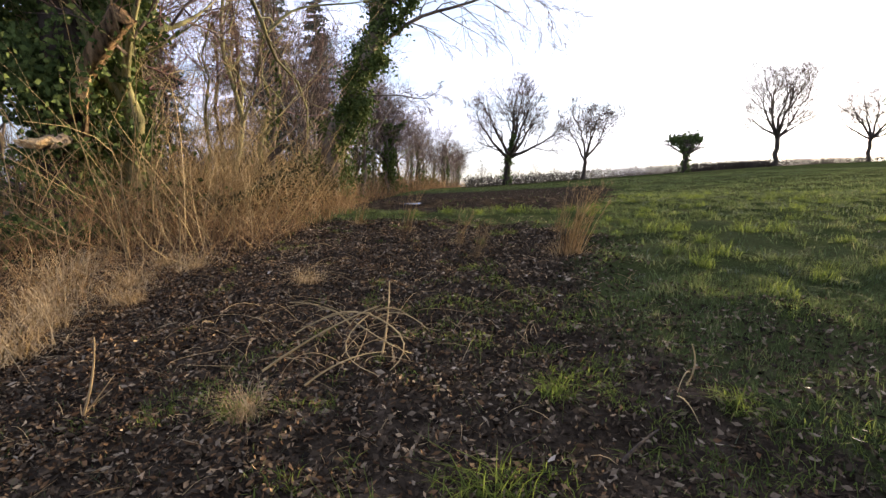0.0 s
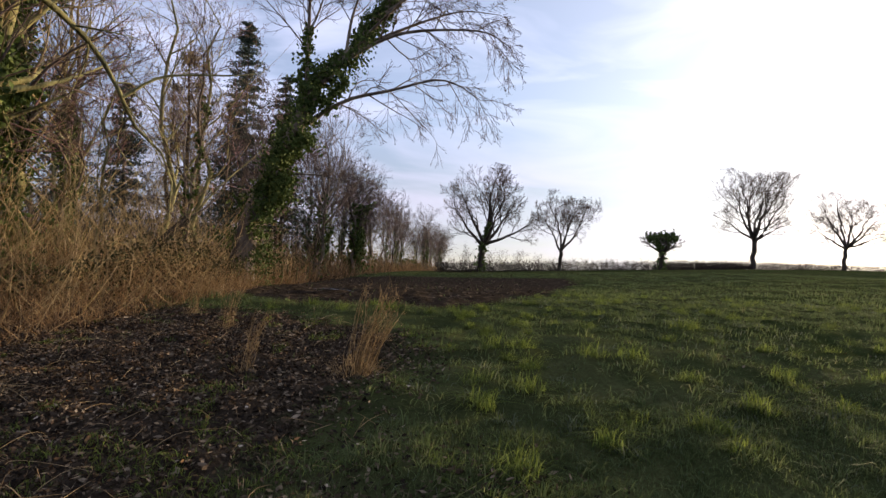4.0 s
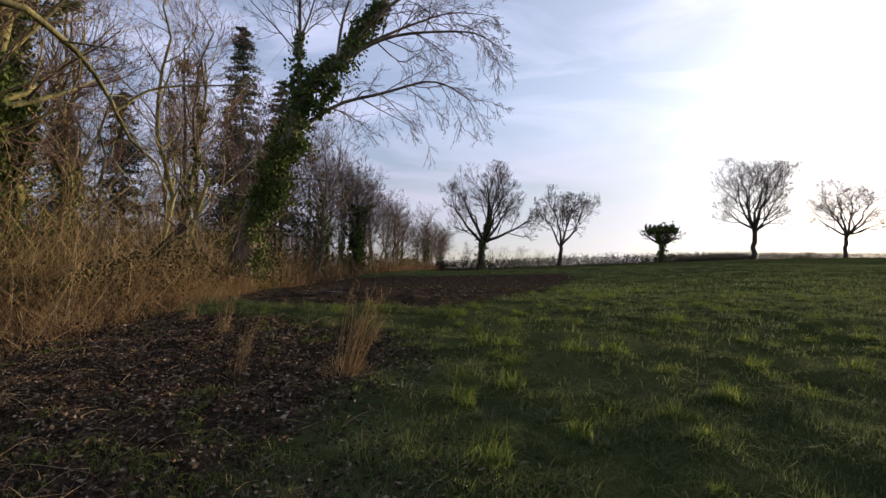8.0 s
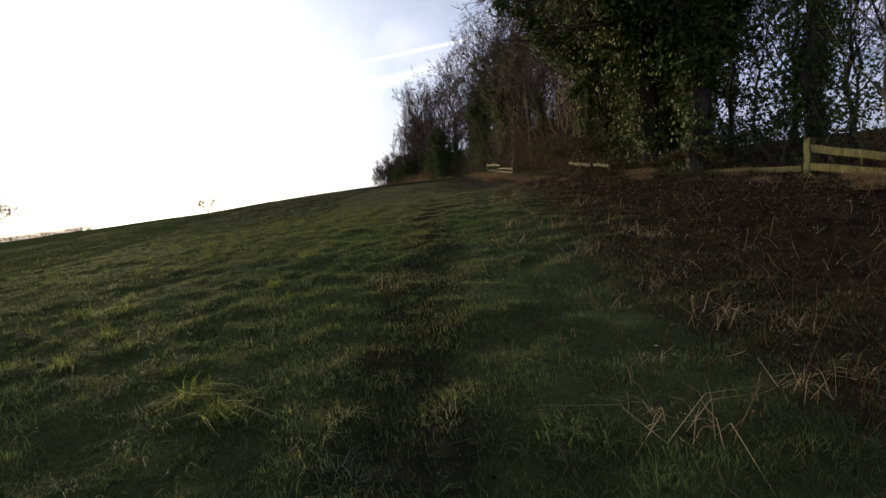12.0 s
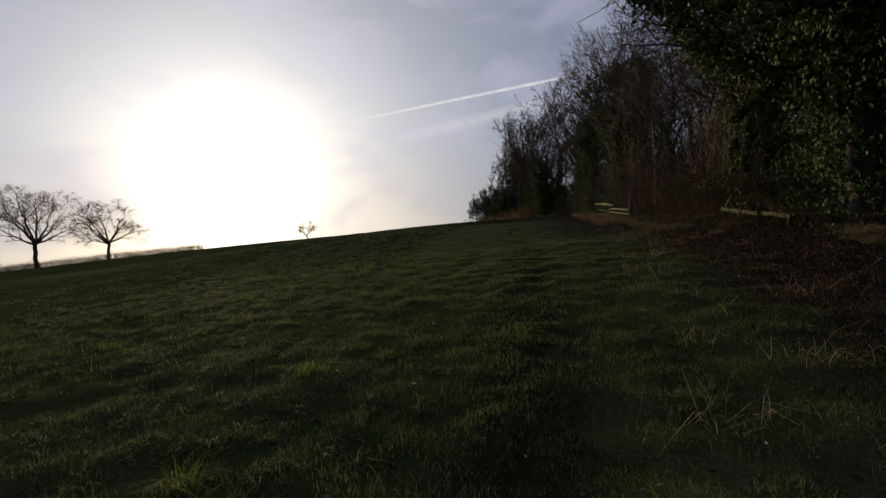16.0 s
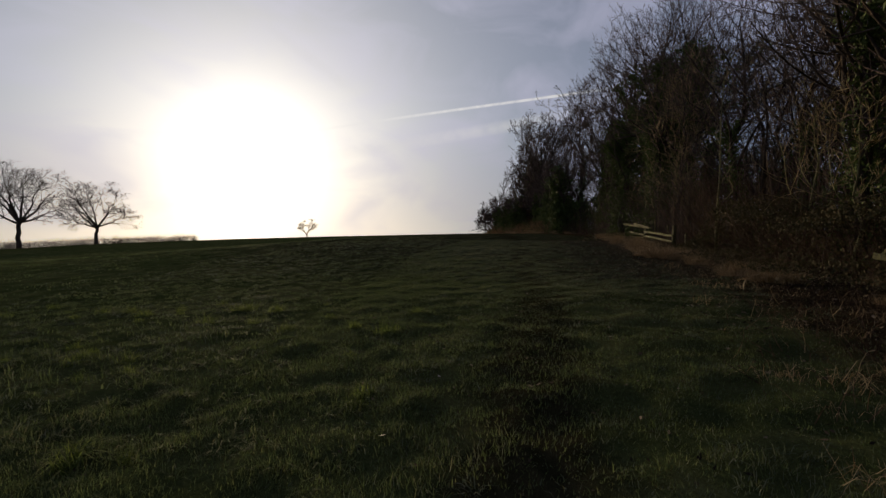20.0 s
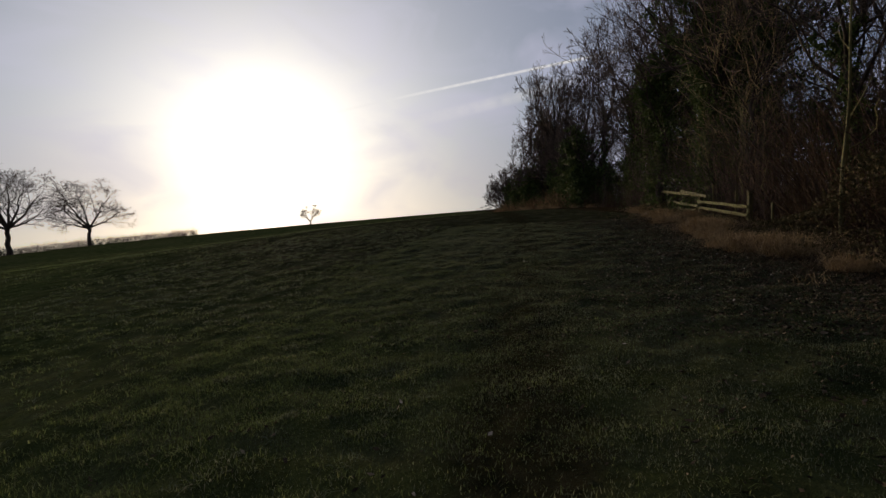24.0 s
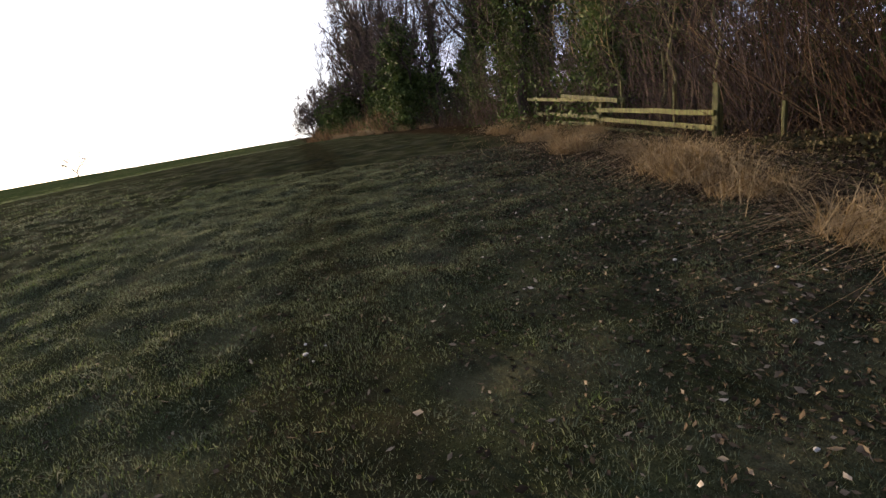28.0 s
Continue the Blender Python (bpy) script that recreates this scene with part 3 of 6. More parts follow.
def spreading_tree(name, seed, x, y, high, wide, fork, r, limbs, label, group="", off=0.0, n=(7, 6, 5, 4), tip=0.010, bark=None, twig=None, crook=0.07, ivy=(), leaf=0.12, sink=0.12, low=0.22, lift=0.1, clad=0):
    """A bare field tree: a trunk up to its fork, heavy crooked limbs (bearing, lean from upright, share of the height), then
    branches on branches out to the finest twigs, filling a crown of that height and width."""
    rng = R(seed)
    e = thing(name, base_at(x, y, sink), label, "tree", group)
    trunk = upright(fork, (0.04 * fork, 0), 5, rng, 0.02)
    heavy = []
    for bearing, lean, share in limbs:
        a, b = radians(bearing), radians(lean)
        d = np.array([math.cos(a) * math.sin(b), math.sin(a) * math.sin(b), math.cos(b)])
        ln = share * (high - fork)
        u = np.linspace(0, 1, 10)[:, None]
        kink = np.cumsum(rng.normal(size=(10, 3)) * crook * 0.45, 0) * u
        heavy.append(trunk[-1] - (0, 0, 0.15 * fork * rng.uniform(0, 1)) + ln * (d * u + np.array([0, 0, 0.25 * math.sin(b)]) * u * u + kink))
    heavy = np.array(heavy)
    w = np.linspace(1, 0.12, 10)[None] * (r * 0.62 * np.array([0.6 + 0.5 * q[2] for q in limbs]))[:, None]
    levels = [(low, 1.0, 0.7, 0.6, lift, 7, tip * 1.5, 0.5, 0.06), (0.25, 1.0, 0.72, 0.62, lift, 5, tip * 1.15, 0.55, 0.05), (0.25, 1.0, 0.75, 0.68, lift * 0.6, 4, tip, 0.6, 0.04), (0.25, 1.0, 0.7, 0.66, lift * 0.3, 2, tip * 0.8, 0.7, 0.0)]
    tiers = ramify(rng, heavy, w, [(count, *level) for count, level in zip(n, levels)])
    every = np.concatenate([t[0].reshape(-1, 3) for t in tiers[1:]])
    lo, hi = np.percentile(every[:, :2], 0.7, 0), np.percentile(every[:, :2], 99.3, 0)
    top = np.percentile(every[:, 2], 99.6)
    root = np.array(trunk[-1])

    def squeeze(p):
        p = p.copy()
        up = np.clip((p[..., 2] - root[2]) / (top - root[2]), 0, 2)
        k = np.clip(up * 4 + 0.25, 0, 1)
        x = (p[..., 0] - lo[0]) / (hi[0] - lo[0]) - 0.5
        y = (p[..., 1] - lo[1]) / (hi[1] - lo[1]) - 0.5
        z = (p[..., 2] - root[2]) / (top - root[2])
        p[..., 0] += k * (off + wide * 0.74 * np.tanh(x / 0.62) - p[..., 0])
        p[..., 1] += k * (wide * 0.72 * np.tanh(y / 0.62) - p[..., 1])
        z = np.where(z > 0.75, 0.75 + 0.28 * np.tanh((z - 0.75) / 0.28), z)
        p[..., 2] = np.where(p[..., 2] > root[2], root[2] + z * (high - root[2]) * 1.05, p[..., 2])
        return p

    v, f = tubes(trunk[None], np.interp(np.linspace(0, 1, 6), [0, 0.15, 1], [1.35, 1.05, 0.85])[None] * r, 10)
    child("trunk", to_mesh("trunk", v, f, bark or BARK, True), e)
    for p, q in zip(squeeze(heavy), w):
        v, f = tubes(p[None], q[None], 7)
        child("limb", to_mesh("limb", v, f, bark or BARK, True), e)
    dress(e, tiers, bark or BARK, twig or TWIG, 2, squeeze)
    bits = [wrap_ivy(rng, trunk if line is None else smooth_line(line, 8), width, count, leaf, 0.35) for line, width, count in ivy]
    if clad:
        thick = squeeze(tiers[0][0])
        bits += [wrap_ivy(rng, q[:9], 0.72, clad, leaf, 0.25) for q in squeeze(heavy)] + [wrap_ivy(rng, q[:5], 0.42, clad // 6, leaf, 0.25) for q in thick[::2]]
    if bits:
        v, f = joined(bits)
        child("ivy", to_mesh("ivy", v, f, IVY), e, "dense dark green ivy", kind="stuff")
    return e


HEDGE = "hedgerow trees"
# Oaks and pollard take BARK_DARK: their backlit silhouette is put into the colour.
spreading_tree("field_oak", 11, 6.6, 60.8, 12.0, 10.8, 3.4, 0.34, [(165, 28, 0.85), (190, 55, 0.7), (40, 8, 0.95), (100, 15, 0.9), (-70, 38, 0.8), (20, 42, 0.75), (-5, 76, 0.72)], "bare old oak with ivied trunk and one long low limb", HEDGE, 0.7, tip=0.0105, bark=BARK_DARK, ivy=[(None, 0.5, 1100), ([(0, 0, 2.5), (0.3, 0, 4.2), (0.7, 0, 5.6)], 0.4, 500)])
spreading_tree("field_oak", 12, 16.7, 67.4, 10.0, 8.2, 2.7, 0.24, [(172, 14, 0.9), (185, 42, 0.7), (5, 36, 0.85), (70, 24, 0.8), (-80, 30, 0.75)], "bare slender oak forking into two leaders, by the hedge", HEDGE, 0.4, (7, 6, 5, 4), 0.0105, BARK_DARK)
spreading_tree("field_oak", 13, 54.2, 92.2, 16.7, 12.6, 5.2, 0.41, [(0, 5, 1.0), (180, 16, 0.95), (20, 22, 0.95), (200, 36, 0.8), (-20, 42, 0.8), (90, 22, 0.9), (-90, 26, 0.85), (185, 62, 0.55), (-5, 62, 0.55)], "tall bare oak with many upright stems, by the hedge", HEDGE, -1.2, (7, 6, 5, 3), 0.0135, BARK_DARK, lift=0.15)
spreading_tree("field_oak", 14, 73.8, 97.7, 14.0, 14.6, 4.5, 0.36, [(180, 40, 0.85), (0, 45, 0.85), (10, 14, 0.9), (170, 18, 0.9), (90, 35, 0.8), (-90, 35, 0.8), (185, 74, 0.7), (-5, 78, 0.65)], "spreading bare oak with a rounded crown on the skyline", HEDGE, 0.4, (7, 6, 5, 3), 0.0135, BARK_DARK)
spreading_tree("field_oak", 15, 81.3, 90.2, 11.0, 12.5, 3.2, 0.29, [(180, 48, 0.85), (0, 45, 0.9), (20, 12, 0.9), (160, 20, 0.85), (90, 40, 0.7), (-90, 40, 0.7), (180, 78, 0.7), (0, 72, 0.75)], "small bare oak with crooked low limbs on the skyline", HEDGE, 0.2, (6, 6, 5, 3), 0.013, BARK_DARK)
spreading_tree("field_tree", 16, 104, 64, 3.7, 3.8, 0.6, 0.12, [(180, 30, 0.9), (0, 30, 0.9), (90, 12, 0.9), (-60, 25, 0.8)], "small bare tree just beyond the crest of the field", "", 0.0, (5, 5, 4), 0.018)
spreading_tree("pollard", 17, 30.7, 71.5, 5.0, 5.2, 2.4, 0.3, [(175, 52, 1.0), (5, 48, 1.0), (90, 22, 0.9), (-80, 30, 0.9), (150, 20, 0.9)], "stubby pollarded tree topped with clumps of ivy", HEDGE, 0.1, (6, 5, 4), 0.013, BARK_DARK,
               ivy=[(None, 0.42, 900), ([(-1.9, 0, 3.9), (-1.3, 0.2, 4.3), (-0.7, 0, 4.2)], 0.55, 800), ([(0.3, 0, 4.1), (1.0, 0.1, 4.5), (1.7, 0, 4.1)], 0.6, 1000), ([(-0.8, 0, 4.2), (0.7, 0.2, 4.3)], 0.5, 900), ([(-0.3, 0, 2.8), (-0.9, 0, 3.6)], 0.35, 350), ([(0.2, 0, 2.8), (0.9, 0, 3.6)], 0.3, 300)], leaf=0.15)


# ---- the wood beside the start: tall thin trees, ivy, larches behind ----
def build_ash():
    """The leaning ash: an ivied trunk that slants out over the field, a bare upright stem, and long limbs with hanging twigs."""
    rng = R(21)
    foot = np.array(base_at(-3.75, 17.3, 0.2))
    e = thing("leaning_ash", tuple(foot), "leaning ash thickly clad in ivy, arching over the field edge", "tree")

    def at(*places):
        return smooth_line([np.array(p, float) - foot for p in places], 16)

    trunk = at((-3.75, 17.3, foot[2]), (-3.67, 17.3, 0.64), (-3.21, 17.3, 2.1), (-2.51, 17.3, 3.45), (-2.01, 17.3, 4.77), (-1.59, 17.3, 5.49), (-0.79, 17.4, 6.33), (0.12, 17.5, 7.64), (0.9, 17.6, 8.9), (1.6, 17.7, 10.4))
    v, f = tubes(trunk[None], np.interp(np.linspace(0, 1, 16), [0, 0.12, 0.5, 1], [0.42, 0.3, 0.2, 0.05])[None], 10)
    child("trunk", to_mesh("trunk", v, f, BARK, True), e)
    for way, r, n in (
        (at((-1.95, 17.3, 4.1), (-1.57, 17.3, 4.42), (-0.75, 17.2, 4.87), (0.43, 17.0, 5.14), (1.61, 16.9, 5.48), (2.3, 16.8, 5.35), (2.95, 16.7, 4.95)), 0.075, 13),
        (at((-2.3, 17.2, 2.6), (-1.5, 17.0, 2.6), (-0.7, 16.9, 2.5), (-0.19, 16.8, 2.75)), 0.03, 6),
        (at((-1.35, 17.3, 5.7), (-0.29, 17.2, 6.4), (0.69, 17.0, 6.76), (2.0, 16.9, 6.9), (3.0, 16.8, 6.85), (3.6, 16.7, 6.5)), 0.07, 13),
        (at((-0.8, 17.4, 6.33), (0.35, 17.5, 6.91), (1.3, 17.7, 7.4), (2.3, 17.9, 7.79), (3.4, 18.0, 7.8)), 0.06, 13),
        (at((-0.2, 17.4, 7.2), (0.9, 17.3, 8.0), (2.1, 17.2, 8.7), (3.4, 17.0, 8.9)), 0.06, 13),
        (at((0.3, 17.5, 7.9), (1.2, 17.7, 9.2), (2.2, 17.9, 10.0), (3.3, 18.0, 10.5)), 0.06, 12),
        (at((-0.6, 17.4, 6.6), (0.3, 16.9, 7.3), (1.3, 16.5, 8.1), (2.4, 16.2, 8.3)), 0.045, 11),
        (at((-1.0, 17.3, 6.1), (-0.9, 17.5, 7.3), (-0.6, 17.8, 8.6), (-0.3, 18.0, 10.2)), 0.055, 12),
        (at((-2.01, 17.3, 4.9), (-2.07, 17.2, 5.6), (-2.07, 17.2, 6.6), (-2.06, 17.1, 7.8), (-1.95, 17.1, 9.2), (-1.8, 17.1, 10.8)), 0.085, 12),
        (at((-2.06, 17.1, 6.6), (-1.8, 17.1, 7.2), (-1.55, 17.1, 8.2), (-1.4, 17.1, 9.6)), 0.04, 9)):
        w = np.linspace(r, r * 0.14, 16)
        v, f = tubes(way[None], w[None], 7)
        child("limb", to_mesh("limb", v, f, BARK, True), e)
        hang = -0.22 if way[-1][0] - way[0][0] > 1.2 else 0.12
        tiers = ramify(rng, way[None], w[None], [(n, 0.22, 1.0, 0.75, 0.42, hang, 7, 0.007, 0.5, 0.06), (6, 0.15, 1.0, 0.65, 0.5, hang * 1.3, 6, 0.0052, 0.6, 0.06), (5, 0.15, 1.0, 0.6, 0.55, hang * 0.6, 4, 0.0042, 0.7, 0.05), (2, 0.3, 1.0, 0.55, 0.5, 0.1, 3, 0.0036, 0.8, 0.03)])
        dress(e, tiers, BARK, TWIG, 1)
    bits = [wrap_ivy(rng, trunk[:13], 0.5, 14000, 0.05, 0.3), wrap_ivy(rng, trunk[:6], 0.5, 3500, 0.05, 0.35)]
    for way, width, n in ((at((-2.2, 17.3, 4.6), (-2.15, 17.2, 5.6), (-2.05, 17.2, 6.8)), 0.26, 900), (at((-1.6, 17.3, 4.4), (-1.3, 17.2, 4.9), (-0.9, 17.1, 5.4)), 0.25, 700), (at((-3.3, 17.3, 1.2), (-2.7, 17.1, 1.9), (-2.4, 17.0, 2.5)), 0.4, 1600),
                          (at((-2.2, 17.2, 3.4), (-1.9, 17.0, 3.7)), 0.35, 800)):
        bits.append(wrap_ivy(rng, way, width, n, 0.055, 0.35))
    v, f = joined(bits)
    child("ivy", to_mesh("ivy", v, f, IVY), e, "dense dark green climbing ivy", kind="stuff")


build_ash()


def bough(parent, rng, pts, r, n, reach, hang, bark=None, twig=None, tip=0.004):
    """One heavy limb along a bowed line, with branches and twigs; hang below nought lets them droop."""
    way = smooth_line(pts, 12)
    w = np.linspace(r, r * 0.2, 12)
    v, f = tubes(way[None], w[None], 7)
    child("limb", to_mesh("limb", v, f, bark or BARK, True), parent)
    dress(parent, ramify(rng, way[None], w[None], [(n, 0.3, 1.0, 0.75, reach, hang, 6, tip * 1.5, 0.5, 0.07), (5, 0.2, 1.0, 0.7, 0.5, hang, 5, tip * 1.2, 0.6, 0.06), (3, 0.25, 1.0, 0.6, 0.55, hang * 0.5, 3, tip, 0.7, 0.05)]), bark or BARK, twig or TWIG, 1)


def low_limb(name, place, pts, r, label):
    """One long bowed limb with drooping twigs."""
    bough(thing(name, place, label, "branch"), R(int(r * 1e4)), pts, r, 9, 0.25, -0.15, BARK_GREEN)


def wood_tree(seed, h, r, crown, ivy_n, bark, leanx=0.0, ivy_w=0.5, n=(13, 6, 5, 3), twig=None, name="wood_tree", label="", place=(0, 0, 0), group="", ivy_top=0.6, low=0.3, turn=0.0, leaf=0.075, tip=0.006, angle=0.75, rise=0.3):
    """A slim woodland tree: one leader, ascending side limbs, branches on branches, and ivy as high as it climbs."""
    rng = R(seed)
    spine = upright(h * 0.95, (leanx, leanx * 0.3), 11, rng, 0.012)
    w = np.interp(np.linspace(0, 1, 12), [0, 0.08, 0.6, 1], [1.35, 1.0, 0.55, 0.07]) * r
    e = thing(name, place, label, "tree", group, "", turn)
    v, f = tubes(spine[None], w[None], 9)
    child("trunk", to_mesh("trunk", v, f, bark, True), e)
    levels = [(low, 0.97, angle, crown * 1.75 / h, rise, 7, tip * 1.7, 0.55, 0.07), (0.2, 1.0, 0.8, 0.55, rise * 0.5, 5, tip * 1.25, 0.6, 0.06), (0.2, 1.0, 0.75, 0.58, rise * 0.3, 4, tip, 0.65, 0.05), (0.25, 1.0, 0.65, 0.6, rise * 0.2, 2, tip * 0.85, 0.8, 0.0)]
    dress(e, ramify(rng, spine[None], w[None], [(count, *level) for count, level in zip(n, levels)]), bark, twig or TWIG, 1)
    if ivy_n:
        k = max(2, int(len(spine) * ivy_top))
        bits = [wrap_ivy(rng, spine[: k + 1], ivy_w, ivy_n, leaf, 0.3)]
        for _ in range(5):
            a = spine[rng.integers(2, k + 1)]
            d = rng.normal(size=3) * (0.8, 0.8, 0.3) + (0, 0, 0.5)
            bits.append(wrap_ivy(rng, [a, a + d * 0.6 * ivy_w, a + d * 1.5 * ivy_w + (0, 0, 0.5)], ivy_w * 0.6, ivy_n // 7, leaf, 0.35))
        v, f = joined(bits)
        child("ivy", to_mesh("ivy", v, f, IVY), e, "dense dark green climbing ivy", kind="stuff")
    return e


def ivied_mass():
    """The great ivied tree at the wood's corner: a thick trunk lost in ivy, with boughs of ivy hung round it."""
    rng = R(160)
    e = thing("ivied_tree", base_at(-6.9, 9.9), "huge old tree smothered in glossy ivy at the wood corner", "tree")
    spine = upright(9.5, (0.3, 0.2), 8, rng, 0.012)
    v, f = tubes(spine[None], np.linspace(0.42, 0.16, 9)[None], 10)
    child("trunk", to_mesh("trunk", v, f, BARK_DARK, True), e)
    bits = [wrap_ivy(rng, smooth_line(spine, 20), 1.15, 15000, 0.06, 0.25)]
    for _ in range(16):
        a = spine[0] * 0 + np.array([rng.normal() * 0.7, rng.normal() * 0.7, rng.uniform(0.6, 6.5)])
        out = np.array([rng.normal(), rng.normal(), 0])
        out /= np.linalg.norm(out)
        bits.append(wrap_ivy(rng, smooth_line([a, a + out * 0.7 + (0, 0, 0.5), a + out * 1.2 + (0, 0, rng.uniform(-0.4, 0.9))], 6), rng.uniform(0.35, 0.6), 1400, 0.06, 0.35))
    v, f = joined(bits)
    child("ivy", to_mesh("ivy", v, f, IVY), e, "dense glossy green ivy", kind="stuff")
    for k in range(7):
        a = spine[4 + k // 2]
        out = np.array([rng.normal(), rng.normal(), 0]) * 0.8
        bough(e, R(1600 + k), [a, a + out * 0.7 + (0, 0, 1.0), a + out * 1.4 + (0, 0, 1.8), a + out * 2.2 + (0, 0, 3.0)], 0.07, 10, 0.35, 0.1, BARK_GREEN, TWIG_TAN, 0.005)


ivied_mass()
LEFT = [
    (-7.7, 13.2, 10.5, 0.12, 1.7, 2600, 0.32, 0.3, "tall slim greenish tree with ivy round its trunk"),
    (-8.1, 21.3, 13.5, 0.11, 2.0, 0, 0.2, 0.15, "tall bare pole of a tree in the wood"),
    (-7.5, 22.6, 13.0, 0.1, 2.0, 300, 0.14, 0.3, "tall bare pole of a tree in the wood"),
    (-5.5, 17.6, 8.0, 0.09, 1.5, 300, 0.15, 0.3, "slim tree with ivy climbing half its trunk"),
    (-9.4, 15.6, 11.0, 0.22, 2.2, 4200, 0.5, 0.4, "ivied tree leaning in the wood"),
    (-11.2, 20.5, 12.0, 0.16, 2.4, 3000, 0.45, 0.2, "tall slim tree with an ivied trunk in the wood"),
    (-5.9, 10.2, 8.5, 0.19, 1.9, 1500, 0.26, 0.8, "leaning mossy tree with many tan twigs"),
    (-6.8, 11.4, 9.5, 0.22, 2.1, 2200, 0.34, 1.0, "leaning mossy tree with many tan twigs"),
    (-8.2, 12.2, 9.5, 0.22, 2.0, 5200, 0.6, 0.2, "ivied tree with a bare twiggy top"),
    (-9.2, 17.4, 10.5, 0.11, 2.0, 900, 0.25, 0.5, "bare purple-twigged tree hung with a little ivy"),
    (-13.5, 19.5, 11.0, 0.22, 2.6, 5000, 0.8, 0.2, "ivy-covered tree deep in the wood"),
    (-6.4, 14.6, 7.0, 0.05, 1.5, 0, 0.2, 0.6, "spindly bare sapling among the brambles"),
]
for k, (x, y, h, r, crown, ivy_n, ivy_w, ln, label) in enumerate(LEFT):
    wood_tree(100 + k, h, r, crown, ivy_n, BARK_GREEN if k % 3 or k == 6 else BARK, ln, ivy_w, (14, 6, 5, 3), TWIG if k % 3 == 0 else TWIG_TAN if k % 3 == 1 else TWIG_PLUM, "wood_tree", label, base_at(x, y), "trees of the wood by the start",
              0.7 if ivy_w > 0.45 else 0.5, 0.22, leaf=0.06, tip=0.0042, rise=0.25)


def conifer(seed, place, h, spread, label, needle):
    rng = R(seed)
    e = thing("conifer", place, label, "tree", "conifers behind the wood")
    spine = upright(h, (0.1, 0), 6, rng, 0.006)
    v, f = tubes(spine[None], np.linspace(0.16, 0.02, 7)[None], 8)
    child("trunk", to_mesh("trunk", v, f, BARK_DARK, True), e)
    m = int(h * (19 if needle == NEEDLE else 8))
    s = rng.uniform(0.22, 0.99, m)
    base = np.stack([np.interp(s, np.linspace(0, 1, 7), spine[:, k]) for k in range(3)], 1)
    ang = rng.uniform(0, 2 * np.pi, m)
    reach = spread * (1.03 - s) ** 0.8 * rng.uniform(0.35, 1.2, m) + 0.12
    tip = base + np.stack([np.cos(ang) * reach, np.sin(ang) * reach, -0.12 * reach + rng.normal(size=m) * 0.1], 1)
    v, f = arcs(base, tip, np.tile((0, 0, 0.08), (m, 1)), np.full(m, 0.025), np.full(m, 0.006), 4, 3)
    child("limbwork", to_mesh("limbwork", v, f, BARK_DARK), e, kind="stuff")
    k = 40 if needle == NEEDLE else 26
    q = rng.uniform(0.15, 1.0, (m, k)) ** 0.8
    p = (base[:, None] + (tip - base)[:, None] * q[..., None] + rng.normal(size=(m, k, 3)) * (0.09, 0.09, 0.05) * (0.5 + reach[:, None, None])).reshape(-1, 3)
    if needle == NEEDLE:
        v, f = leaves(rng, p, np.full(m * k, 0.085), 0.3)
        child("crown", to_mesh("crown", v, f, needle), e, "dull green needled sprays", kind="stuff")
    else:
        drop = p + rng.normal(size=p.shape) * 0.12 - (0, 0, 0.22)
        v, f = arcs(p, drop, rng.normal(size=p.shape) * 0.03, np.full(m * k, 0.011), np.full(m * k, 0.007), 3, 3)
        child("crown", to_mesh("crown", v, f, needle), e, "hanging tan larch twigs", kind="stuff")
    return e


conifer(31, base_at(-12.3, 40.5), 18.0, 3.8, "tall dark conifer standing behind the bare trees", NEEDLE)
conifer(32, base_at(-10.6, 33.7), 10.5, 3.0, "dark ragged conifer behind the leaning ash", NEEDLE)
conifer(33, base_at(-13.6, 36.2), 14.0, 2.4, "browned larch standing behind the bare trees", NEEDLE_TAN)
conifer(34, base_at(-16.5, 33.0), 11.0, 2.6, "broad dark conifer deep behind the wood", NEEDLE)
conifer(35, base_at(-20.5, 34.0), 10.0, 2.8, "broad dark conifer deep behind the wood", NEEDLE)
conifer(36, base_at(-9.6, 26.0), 11.0, 2.6, "thin browned larch among the bare poles", NEEDLE_TAN)
conifer(37, base_at(-11.6, 28.5), 10.0, 2.6, "thin browned larch among the bare poles", NEEDLE_TAN)
conifer(38, base_at(-8.4, 36.7), 13.0, 2.8, "dark ragged conifer close behind the leaning ash", NEEDLE)

low_limb("arching_limb", (-3.16, 10.08, 3.2), [(-1.6, -2.2, 1.1), (-0.47, -1.66, 1.12), (-0.32, -0.92, 0.92), (-0.14, -0.44, 0.57), (0, 0, 0), (0.04, 0.25, -0.37), (0.44, 0.7, -0.98), (0.46, 0.71, -1.84)], 0.06, "long mossy limb arching down from the wood edge")
low_limb("arching_limb", (-3.1, 10.0, 3.2), [(0, 0, 0), (0.45, 0.38, 0.45), (1.35, 1.0, 0.68), (1.8, 1.35, 0.86)], 0.03, "long bare limb reaching out from the wood edge")
low_limb("arching_limb", (-6.0, 11.7, 2.58), [(-0.85, -0.5, 1.34), (-0.38, -0.22, 0.87), (-0.2, -0.12, 0.27), (0, 0, 0), (0.35, 0.25, 0.05)], 0.03, "crooked pale bare limb hanging from the ivy")


